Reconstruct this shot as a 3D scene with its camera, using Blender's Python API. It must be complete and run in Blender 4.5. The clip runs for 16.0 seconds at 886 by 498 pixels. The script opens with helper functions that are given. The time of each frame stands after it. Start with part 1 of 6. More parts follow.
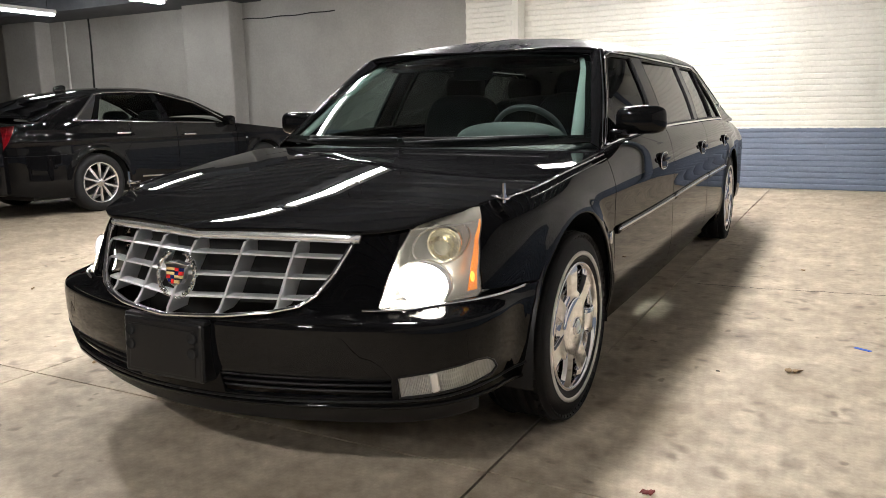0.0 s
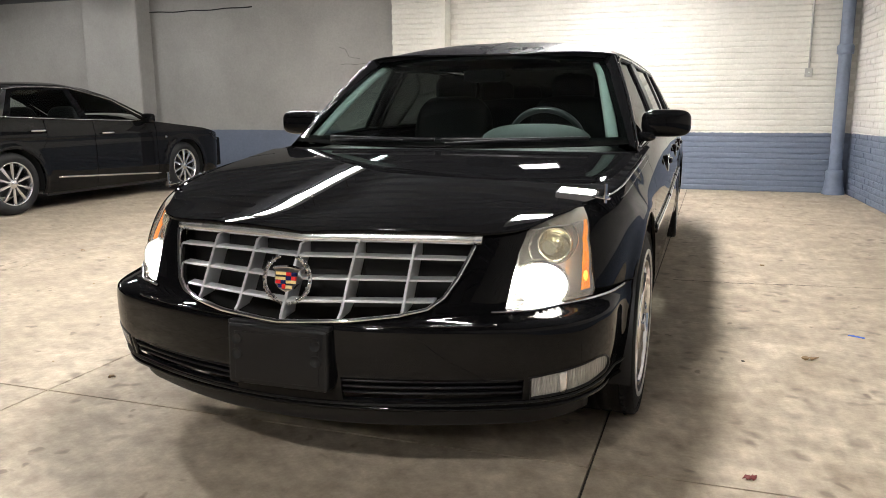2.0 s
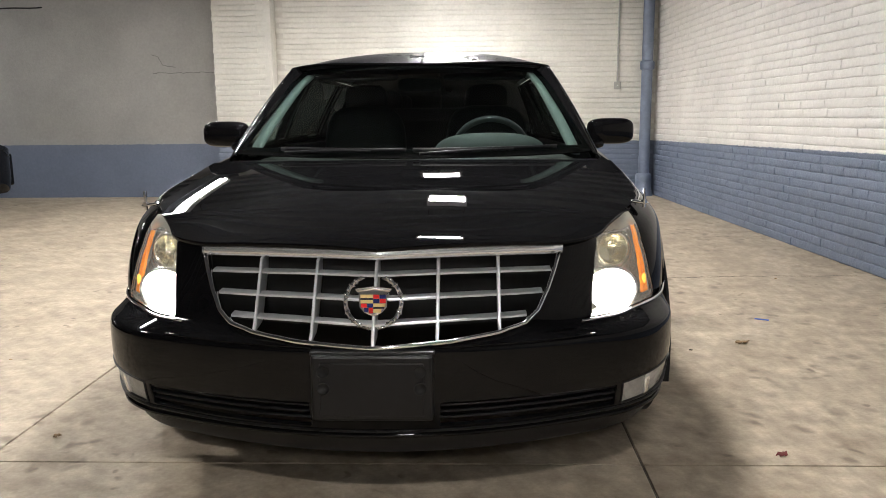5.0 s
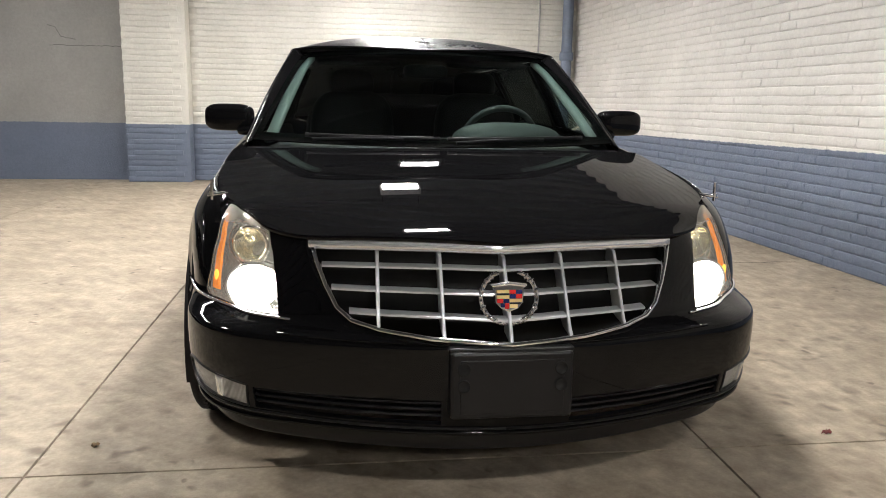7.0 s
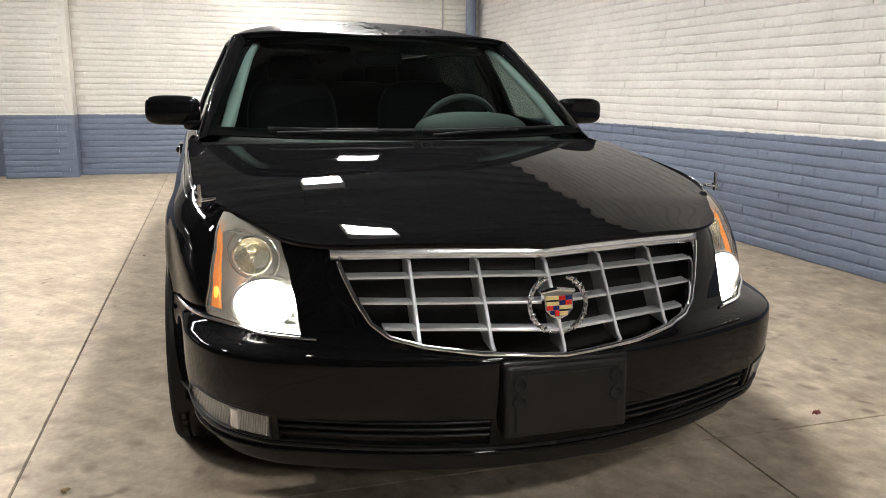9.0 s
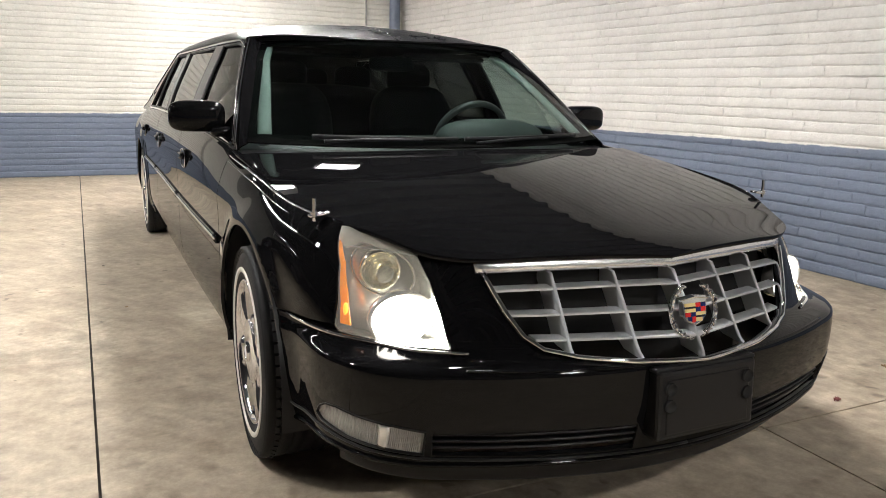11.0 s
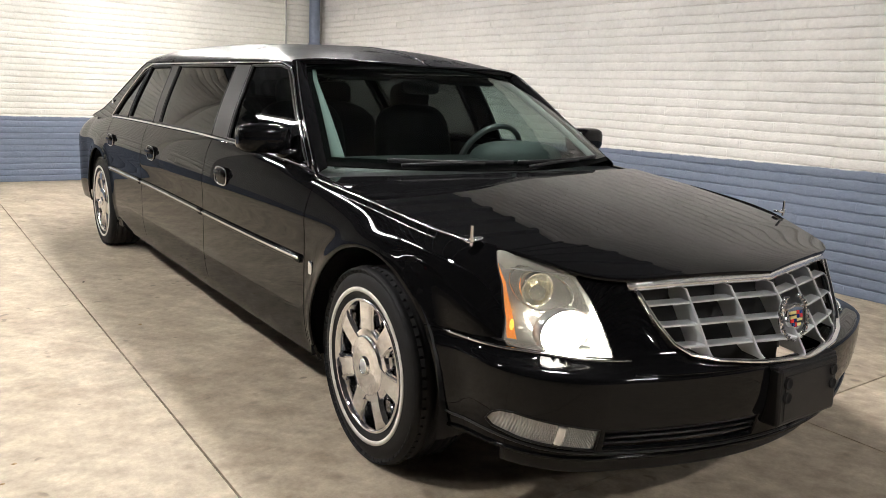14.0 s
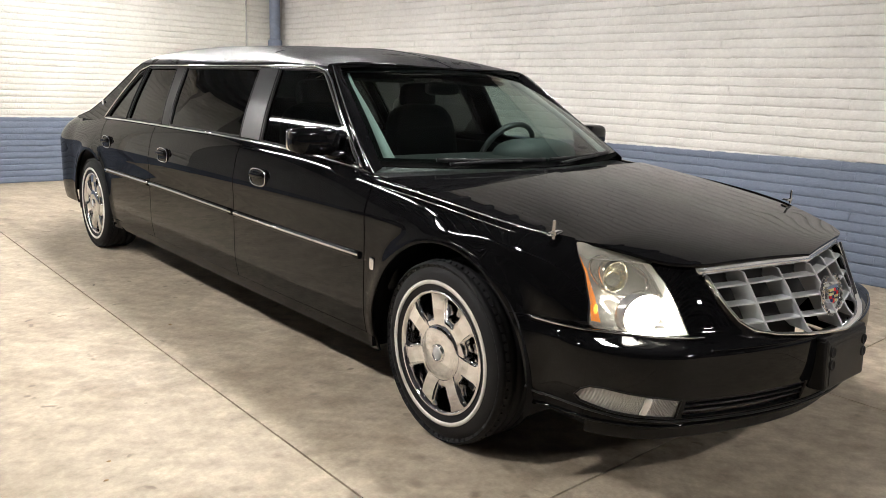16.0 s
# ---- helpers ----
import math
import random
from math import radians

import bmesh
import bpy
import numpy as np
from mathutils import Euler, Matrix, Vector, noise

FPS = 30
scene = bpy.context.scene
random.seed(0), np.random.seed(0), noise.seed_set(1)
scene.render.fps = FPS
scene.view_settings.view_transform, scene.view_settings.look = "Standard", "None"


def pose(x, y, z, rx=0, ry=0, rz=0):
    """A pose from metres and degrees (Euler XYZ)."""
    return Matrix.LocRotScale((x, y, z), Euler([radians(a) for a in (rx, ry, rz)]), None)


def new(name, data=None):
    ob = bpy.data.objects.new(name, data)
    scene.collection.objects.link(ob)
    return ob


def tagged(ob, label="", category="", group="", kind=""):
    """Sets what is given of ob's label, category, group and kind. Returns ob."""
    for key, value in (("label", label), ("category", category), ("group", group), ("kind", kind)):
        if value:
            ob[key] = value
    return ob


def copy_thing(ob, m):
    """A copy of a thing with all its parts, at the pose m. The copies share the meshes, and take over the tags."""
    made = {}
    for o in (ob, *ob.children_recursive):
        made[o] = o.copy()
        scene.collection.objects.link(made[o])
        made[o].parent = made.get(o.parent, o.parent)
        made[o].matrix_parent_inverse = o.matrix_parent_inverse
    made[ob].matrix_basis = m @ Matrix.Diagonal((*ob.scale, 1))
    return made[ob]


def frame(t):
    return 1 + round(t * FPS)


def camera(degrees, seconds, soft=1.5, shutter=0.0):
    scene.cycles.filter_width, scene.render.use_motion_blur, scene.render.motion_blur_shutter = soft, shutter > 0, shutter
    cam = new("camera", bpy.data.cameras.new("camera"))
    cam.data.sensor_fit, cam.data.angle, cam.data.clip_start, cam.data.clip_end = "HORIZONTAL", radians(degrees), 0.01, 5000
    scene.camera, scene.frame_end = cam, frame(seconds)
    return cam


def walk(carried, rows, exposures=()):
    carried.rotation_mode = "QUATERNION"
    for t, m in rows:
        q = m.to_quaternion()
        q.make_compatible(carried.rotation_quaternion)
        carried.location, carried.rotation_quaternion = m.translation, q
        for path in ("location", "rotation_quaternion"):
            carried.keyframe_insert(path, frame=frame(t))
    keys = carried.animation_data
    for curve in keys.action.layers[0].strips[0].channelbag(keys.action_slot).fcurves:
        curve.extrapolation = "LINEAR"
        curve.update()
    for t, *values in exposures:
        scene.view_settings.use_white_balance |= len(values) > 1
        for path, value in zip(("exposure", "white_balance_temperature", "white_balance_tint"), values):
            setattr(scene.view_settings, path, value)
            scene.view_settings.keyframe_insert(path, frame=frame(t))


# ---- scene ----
cam = camera(60.7, 16.0, 0.9)
METRES, EYE, TILT, LEAN, TURN = 4.730, 1.14, 0.0, 0.0, 27.5
ROWS = [
    (0.0, 0.0, 0.0, 0.0, -0.2, -10.56, 1.05),
    (0.5, -0.0153, 0.01, -0.0002, -0.67, -11.06, 1.02),
    (1.0, -0.0594, 0.0073, 0.0023, -3.03, -11.22, 0.9),
    (1.5, -0.1138, 0.0073, 0.0046, -6.75, -10.99, 0.65),
    (2.0, -0.1466, 0.0125, 0.001, -9.03, -10.54, 0.24),
    (2.5, -0.1756, 0.0254, -0.0026, -11.19, -9.74, 0.58),
    (3.0, -0.2022, 0.0366, -0.0035, -13.89, -10.0, 0.37),
    (3.5, -0.2422, 0.0455, -0.001, -17.74, -9.94, 0.57),
    (6.0, -0.3663, 0.1161, 0.0004, -29.86, -9.82, -0.44),
    (6.5, -0.4046, 0.1401, 0.0019, -32.38, -10.35, -1.0),
    (7.0, -0.4323, 0.163, 0.0031, -34.9, -10.9, -1.08),
    (7.5, -0.4438, 0.1859, 0.0011, -36.8, -10.7, -0.98),
    (8.0, -0.4567, 0.2097, 0.0019, -39.26, -10.93, -1.11),
    (8.5, -0.4589, 0.2239, 0.0046, -42.15, -11.68, -0.69),
    (9.0, -0.4741, 0.2428, 0.0069, -43.86, -11.95, -0.58),
    (11.5, -0.5829, 0.3644, 0.0155, -54.53, -12.35, -1.2),
    (12.0, -0.5978, 0.3833, 0.0185, -56.02, -12.92, -1.05),
    (12.5, -0.6314, 0.4075, 0.0219, -58.12, -12.52, -1.37),
    (13.0, -0.665, 0.4286, 0.0271, -59.8, -11.87, -1.43),
    (13.5, -0.6891, 0.4458, 0.029, -61.51, -11.66, -1.78),
    (14.0, -0.6984, 0.463, 0.0308, -62.68, -11.56, -2.53),
    (14.5, -0.7105, 0.4839, 0.0329, -63.4, -11.16, -2.38),
    (15.0, -0.7207, 0.4955, 0.0326, -64.62, -11.64, -1.68),
    (15.5, -0.7425, 0.5121, 0.0344, -66.47, -11.93, -1.88),
    (16.0, -0.7786, 0.5396, 0.037, -67.94, -11.97, -1.98),
]
# the camera brightens the first look along the flank and dims the head-on view
EXPOSURES = ((0.0, 0.24), (1.5, 0.26), (3.5, 0.1), (6.0, -0.07), (9.0, -0.01), (11.5, 0.04), (16.0, 0.04))
walk(cam, [(t, pose(0, 0, EYE, TILT, LEAN, TURN) @ pose(METRES * x, METRES * y, METRES * z, 90 + pitch, roll, yaw)) for t, x, y, z, yaw, pitch, roll in ROWS], EXPOSURES)

# ---- world and lamps ----
world = bpy.data.worlds.new("world")
scene.world = world
world.use_nodes = True
world.node_tree.nodes["Background"].inputs[0].default_value = (0.6, 0.75, 1.0, 1)
world.node_tree.nodes["Background"].inputs[1].default_value = 0.02

# the ceiling lamps: a row of strips beside the limousine, small lamps in a line over it, and a few far ones added
# unseen as fill
LAMP_Z, STRIP_X = 2.95, -4.9
TUBE_POWER, PANEL_POWER = 113.0, 385.0
STRIPS = (8.8, 7.55, 6.3, 4.9)
# unseen far strips, added to brighten the north-west wall
STRIPS_FILL = ((-10.2, 9.0), (-13.0, 9.0))
# the two panels at negative y are unseen, added to light the grille
PANELS = ((-1.68, 9.4), (-1.65, 7.2), (-1.62, 5.0), (-1.60, 2.85), (-1.58, -1.45), (-1.56, -3.6), (-4.9, 2.9))

# ---- materials ----
def material(name, colour, rough=0.5, metal=0.0, coat=0.0, spec=0.5, noise_scale=None, noise_amount=0.15, rough_amount=0.1,
             bump=0.0, bump_scale=200.0, emission=None, strength=0.0):
    """A principled material with two scales of variation in colour and gloss, and a fine bump."""
    m = bpy.data.materials.new(name)
    m.use_nodes = True
    nt = m.node_tree
    b = nt.nodes["Principled BSDF"]
    b.inputs["Base Color"].default_value = (*colour, 1)
    b.inputs["Roughness"].default_value = rough
    b.inputs["Metallic"].default_value = metal
    b.inputs["Coat Weight"].default_value = coat
    b.inputs["Coat Roughness"].default_value = 0.012
    b.inputs["Coat IOR"].default_value = 1.44
    b.inputs["Specular IOR Level"].default_value = spec
    if emission:
        b.inputs["Emission Color"].default_value = (*emission, 1)
        b.inputs["Emission Strength"].default_value = strength
    coords = nt.nodes.new("ShaderNodeTexCoord")
    if noise_scale:
        n = nt.nodes.new("ShaderNodeTexNoise")
        n.inputs["Scale"].default_value = noise_scale
        n.inputs["Detail"].default_value = 8
        n.inputs["Roughness"].default_value = 0.65
        nt.links.new(coords.outputs["Object"], n.inputs["Vector"])
        mix = nt.nodes.new("ShaderNodeMixRGB")
        mix.blend_type = "MULTIPLY"
        mix.inputs[0].default_value = 1
        mix.inputs[1].default_value = (*colour, 1)
        ramp = nt.nodes.new("ShaderNodeMapRange")
        ramp.inputs["From Min"].default_value, ramp.inputs["From Max"].default_value = 0.3, 0.7
        ramp.inputs["To Min"].default_value, ramp.inputs["To Max"].default_value = 1 - noise_amount, 1 + noise_amount * 0.4
        nt.links.new(n.outputs["Fac"], ramp.inputs["Value"])
        nt.links.new(ramp.outputs[0], mix.inputs[2])
        nt.links.new(mix.outputs[0], b.inputs["Base Color"])
        rr = nt.nodes.new("ShaderNodeMapRange")
        rr.inputs["To Min"].default_value, rr.inputs["To Max"].default_value = max(rough - rough_amount, 0.0), min(rough + rough_amount, 1)
        nt.links.new(n.outputs["Fac"], rr.inputs["Value"])
        nt.links.new(rr.outputs[0], b.inputs["Roughness"])
    if bump:
        n2 = nt.nodes.new("ShaderNodeTexNoise")
        n2.inputs["Scale"].default_value = bump_scale
        n2.inputs["Detail"].default_value = 4
        nt.links.new(coords.outputs["Object"], n2.inputs["Vector"])
        bp = nt.nodes.new("ShaderNodeBump")
        bp.inputs["Strength"].default_value = bump
        bp.inputs["Distance"].default_value = 0.004
        nt.links.new(n2.outputs["Fac"], bp.inputs["Height"])
        nt.links.new(bp.outputs[0], b.inputs["Normal"])
    return m


def glass(name, tint, gloss=1.0, rough=0.0, ior=1.5):
    """A thin pane: tinted see-through with a mirror gloss that grows at grazing angles."""
    m = bpy.data.materials.new(name)
    m.use_nodes = True
    nt = m.node_tree
    nt.nodes.remove(nt.nodes["Principled BSDF"])
    out = nt.nodes["Material Output"]
    t = nt.nodes.new("ShaderNodeBsdfTransparent")
    t.inputs[0].default_value = (*tint, 1)
    g = nt.nodes.new("ShaderNodeBsdfGlossy")
    g.inputs["Roughness"].default_value = rough
    f = nt.nodes.new("ShaderNodeLayerWeight")
    f.inputs[0].default_value = 0.5
    power = nt.nodes.new("ShaderNodeMath")
    power.operation = "POWER"
    power.inputs[1].default_value = 5.0
    nt.links.new(f.outputs["Facing"], power.inputs[0])
    r0 = ((ior - 1) / (ior + 1)) ** 2
    mul = nt.nodes.new("ShaderNodeMath")
    mul.operation = "MULTIPLY_ADD"
    mul.inputs[1].default_value = (1 - r0) * gloss * 0.9
    mul.inputs[2].default_value = r0 * gloss * 1.5
    nt.links.new(power.outputs[0], mul.inputs[0])
    mix = nt.nodes.new("ShaderNodeMixShader")
    nt.links.new(mul.outputs[0], mix.inputs[0])
    nt.links.new(t.outputs[0], mix.inputs[1])
    nt.links.new(g.outputs[0], mix.inputs[2])
    nt.links.new(mix.outputs[0], out.inputs[0])
    return m


def ribbed(name, colour):
    """Clear moulded plastic with fine upright ribs."""
    m = material(name, colour, 0.18, coat=0.4, noise_scale=18, noise_amount=0.25)
    nt = m.node_tree
    b = nt.nodes["Principled BSDF"]
    co = nt.nodes.new("ShaderNodeTexCoord")
    wave = nt.nodes.new("ShaderNodeTexWave")
    wave.wave_type, wave.bands_direction = "BANDS", "X"
    wave.inputs["Scale"].default_value = 80
    nt.links.new(co.outputs["Object"], wave.inputs["Vector"])
    bp = nt.nodes.new("ShaderNodeBump")
    bp.inputs["Strength"].default_value, bp.inputs["Distance"].default_value = 0.8, 0.003
    nt.links.new(wave.outputs["Fac"], bp.inputs["Height"])
    nt.links.new(bp.outputs[0], b.inputs["Normal"])
    return m


PAINT = material("black_car_paint", (0.0045, 0.0045, 0.005), 0.5, coat=0.76, spec=0.0, noise_scale=3.0, noise_amount=0.3, rough_amount=0.05)
PAINT.node_tree.nodes["Principled BSDF"].inputs["Coat IOR"].default_value = 1.34
CHROME = material("chrome", (0.82, 0.82, 0.84), 0.06, metal=1.0, noise_scale=30, noise_amount=0.08, rough_amount=0.03)
SILVER = material("silver_grille_paint", (0.70, 0.71, 0.73), 0.36, metal=0.6, noise_scale=6, noise_amount=0.10, rough_amount=0.03)
BLACK = material("black_plastic", (0.007, 0.007, 0.008), 0.42, spec=0.3, noise_scale=20, noise_amount=0.3, bump=0.15, bump_scale=600)
# near-black that stands in for the shade inside cavities
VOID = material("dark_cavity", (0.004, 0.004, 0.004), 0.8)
RUBBER = material("tyre_rubber", (0.011, 0.011, 0.012), 0.62, spec=0.25, noise_scale=12, noise_amount=0.35, bump=0.2, bump_scale=300)
WHITEWALL = material("white_wall_rubber", (0.72, 0.70, 0.65), 0.55, noise_scale=14, noise_amount=0.2)
FRIT = material("black_glass_border", (0.003, 0.003, 0.003), 0.9, spec=0.02)
VINYL = material("black_vinyl_roof", (0.011, 0.011, 0.013), 0.30, spec=0.08, noise_scale=5, noise_amount=0.3, bump=0.25, bump_scale=260)
SATIN = material("satin_black_pillar", (0.010, 0.010, 0.012), 0.30, spec=0.32, noise_scale=9, noise_amount=0.2, rough_amount=0.02)
WINDSCREEN = glass("windscreen_glass", (0.56, 0.65, 0.62), 1.0)
TINTED = glass("dark_tinted_glass", (0.05, 0.054, 0.052), 1.1)
DOOR_GLASS = glass("light_tinted_glass", (0.36, 0.43, 0.41), 1.0)
LENS = glass("clear_plastic_lens", (0.95, 0.94, 0.88), 0.9)
CLEAR_GLASS = glass("pale_green_glass", (0.76, 0.83, 0.79), 1.0)


def hazed_lens():
    """Clear lens with a dull yellow haze in its weathered upper part."""
    m = glass("weathered_lens", (0.95, 0.94, 0.88), 0.9)
    nt = m.node_tree
    out = nt.nodes["Material Output"]
    clear = out.inputs[0].links[0].from_socket
    co = nt.nodes.new("ShaderNodeTexCoord")
    sep = nt.nodes.new("ShaderNodeSeparateXYZ")
    nt.links.new(co.outputs["Object"], sep.inputs[0])
    n = nt.nodes.new("ShaderNodeTexNoise")
    n.inputs["Scale"].default_value = 22
    nt.links.new(co.outputs["Object"], n.inputs["Vector"])
    add = nt.nodes.new("ShaderNodeMath")
    add.operation = "MULTIPLY_ADD"
    add.inputs[1].default_value = 0.05
    nt.links.new(n.outputs["Fac"], add.inputs[0])
    nt.links.new(sep.outputs[2], add.inputs[2])
    r = nt.nodes.new("ShaderNodeMapRange")
    for key, x in (("From Min", 0.80), ("From Max", 0.875), ("To Min", 0.19), ("To Max", 0.52)):
        r.inputs[key].default_value = x
    nt.links.new(add.outputs[0], r.inputs["Value"])
    haze = nt.nodes.new("ShaderNodeBsdfDiffuse")
    haze.inputs[0].default_value = (0.80, 0.78, 0.68, 1)
    mix = nt.nodes.new("ShaderNodeMixShader")
    nt.links.new(r.outputs[0], mix.inputs[0])
    nt.links.new(clear, mix.inputs[1])
    nt.links.new(haze.outputs[0], mix.inputs[2])
    nt.links.new(mix.outputs[0], out.inputs[0])
    return m


HAZED = hazed_lens()
DASH = material("dark_grey_dashboard", (0.02, 0.023, 0.022), 0.6, noise_scale=8, noise_amount=0.2, bump=0.2, bump_scale=300)
BRIGHT = material("polished_bar", (0.86, 0.86, 0.87), 0.2, metal=0.75, noise_scale=30, noise_amount=0.06)
LINING = material("pale_pillar_lining", (0.24, 0.285, 0.27), 0.7, noise_scale=8, noise_amount=0.1)
INTERIOR = material("dark_cabin_trim", (0.004, 0.004, 0.0045), 0.75, spec=0.2, noise_scale=10, bump=0.2, bump_scale=250)
LEATHER = material("grey_leather_rim", (0.06, 0.065, 0.066), 0.32, spec=0.6, noise_scale=30, noise_amount=0.2)
TRIM_GREY = material("grey_cabin_trim", (0.052, 0.061, 0.060), 0.65, noise_scale=8, bump=0.15, bump_scale=350)

# ---- building helpers ----
def part(name, bm, mat, parent=None, label="", smooth=False):
    """Links a bmesh as one mesh object, under a thing or a part."""
    me = bpy.data.meshes.new(name)
    bm.to_mesh(me)
    bm.free()
    if smooth:
        me.polygons.foreach_set("use_smooth", [True] * len(me.polygons))
    me.materials.append(mat)
    ob = new(name, me)
    ob.parent = parent
    return tagged(ob, label)


def mesh_part(name, V, F, mat, parent=None, label="", N=None, smooth=True):
    """The same from arrays of places, faces and normals."""
    me = bpy.data.meshes.new(name)
    me.from_pydata([tuple(map(float, v)) for v in V], [], [tuple(map(int, f)) for f in F])
    me.update()
    if smooth:
        me.polygons.foreach_set("use_smooth", [True] * len(me.polygons))
    if N is not None:
        me.normals_split_custom_set_from_vertices([tuple(map(float, n)) for n in N])
    me.materials.append(mat)
    ob = new(name, me)
    ob.parent = parent
    return tagged(ob, label)


def box(bm, x0, x1, y0, y1, z0, z1, bevel=0.0):
    made = bmesh.ops.create_cube(bm, size=1)["verts"]
    for v in made:
        v.co = Vector((x0 + (v.co.x + 0.5) * (x1 - x0), y0 + (v.co.y + 0.5) * (y1 - y0), z0 + (v.co.z + 0.5) * (z1 - z0)))
    if bevel:
        es = list({e for v in made for e in v.link_edges})
        bmesh.ops.bevel(bm, geom=es, offset=bevel, segments=2, affect="EDGES", profile=0.5)
    return bm


def cyl(bm, m, r, length, seg=24, r2=None):
    """A cylinder along its own z from 0 to length, placed by m."""
    bmesh.ops.create_cone(bm, cap_ends=True, segments=seg, radius1=r, radius2=r if r2 is None else r2, depth=length,
                          matrix=m @ Matrix.Translation((0, 0, length / 2)))
    return bm


def lathe(profile, seg=48, axis="x"):
    """A solid of turning: profile of (radius, along), about the x axis."""
    V, F = [], []
    n = len(profile)
    for i in range(seg):
        a = 2 * math.pi * i / seg
        for r, h in profile:
            V.append((h, r * math.cos(a), r * math.sin(a)) if axis == "x" else (r * math.cos(a), r * math.sin(a), h))
    for i in range(seg):
        for k in range(n - 1):
            a, b = i * n + k, ((i + 1) % seg) * n + k
            F.append((a, b, b + 1, a + 1))
    return V, F


def sweep(points, width, height, up=None, closed=False):
    """A bar of rounded rectangle section along points; up: the outward directions at the points."""
    P = np.array(points, float)
    n = len(P)
    T = np.gradient(P, axis=0)
    if closed:
        T = np.roll(P, -1, 0) - np.roll(P, 1, 0)
    T /= np.linalg.norm(T, axis=1)[:, None] + 1e-9
    U = np.array([(0, 0, 1)] * n if up is None else up, float)
    S = np.cross(T, U)
    S /= np.linalg.norm(S, axis=1)[:, None] + 1e-9
    U = np.cross(S, T)
    sec = []
    for k in range(10):
        a = 2 * math.pi * k / 10
        c, s = math.cos(a), math.sin(a)
        sec.append((math.copysign(abs(c) ** 0.55, c) * width / 2, math.copysign(abs(s) ** 0.55, s) * height / 2))
    m = len(sec)
    V = [P[i] + S[i] * a + U[i] * b for i in range(n) for a, b in sec]
    F = []
    for i in range(n if closed else n - 1):
        j = (i + 1) % n
        for k in range(m):
            F.append((i * m + k, i * m + (k + 1) % m, j * m + (k + 1) % m, j * m + k))
    if not closed:
        F += [tuple(range(m))[::-1], tuple((n - 1) * m + k for k in range(m))]
    return V, F


def join(*meshes):
    """Several (V, F) in one."""
    V, F = [], []
    for v, f in meshes:
        o = len(V)
        V += list(v)
        F += [tuple(i + o for i in q) for q in f]
    return V, F


def superq(c, size, e=0.5, e2=None, nu=28, nv=18, turn=None):
    """A rounded block: c its middle, size its half lengths, e its squareness (0 square, 1 round)."""
    e2 = e if e2 is None else e2
    def p(t, k):
        return math.copysign(abs(t) ** k, t)
    V, F = [], []
    for j in range(nv + 1):
        b = -math.pi / 2 + math.pi * j / nv
        for i in range(nu):
            a = 2 * math.pi * i / nu
            v = Vector((size[0] * p(math.cos(b), e) * p(math.cos(a), e2), size[1] * p(math.cos(b), e) * p(math.sin(a), e2), size[2] * p(math.sin(b), e)))
            if turn is not None:
                v = turn.to_3x3() @ v
            V.append(np.array(v) + np.array(c))
    for j in range(nv):
        for i in range(nu):
            F.append((j * nu + i, j * nu + (i + 1) % nu, (j + 1) * nu + (i + 1) % nu, (j + 1) * nu + i))
    return V, F


# ---- the garage ----
EAST, NORTH, WEST, SOUTH, TOP = 1.26, 11.0, -27.0, -8.0, 3.32


def noise_node(nt, vec, scale, detail=6, rough=0.6):
    n = nt.nodes.new("ShaderNodeTexNoise")
    n.inputs["Scale"].default_value, n.inputs["Detail"].default_value, n.inputs["Roughness"].default_value = scale, detail, rough
    nt.links.new(vec, n.inputs["Vector"])
    return n.outputs["Fac"]


def ranged(nt, value, a, b, c, d):
    r = nt.nodes.new("ShaderNodeMapRange")
    for key, x in (("From Min", a), ("From Max", b), ("To Min", c), ("To Max", d)):
        r.inputs[key].default_value = x
    nt.links.new(value, r.inputs["Value"])
    return r.outputs[0]


def mixed(nt, fac, a, b, mode="MIX"):
    m = nt.nodes.new("ShaderNodeMixRGB")
    m.blend_type = mode
    for i, x in ((0, fac), (1, a), (2, b)):
        if isinstance(x, (int, float)):
            m.inputs[i].default_value = x
        elif isinstance(x, tuple):
            m.inputs[i].default_value = (*x, 1)
        else:
            nt.links.new(x, m.inputs[i])
    return m.outputs[0]


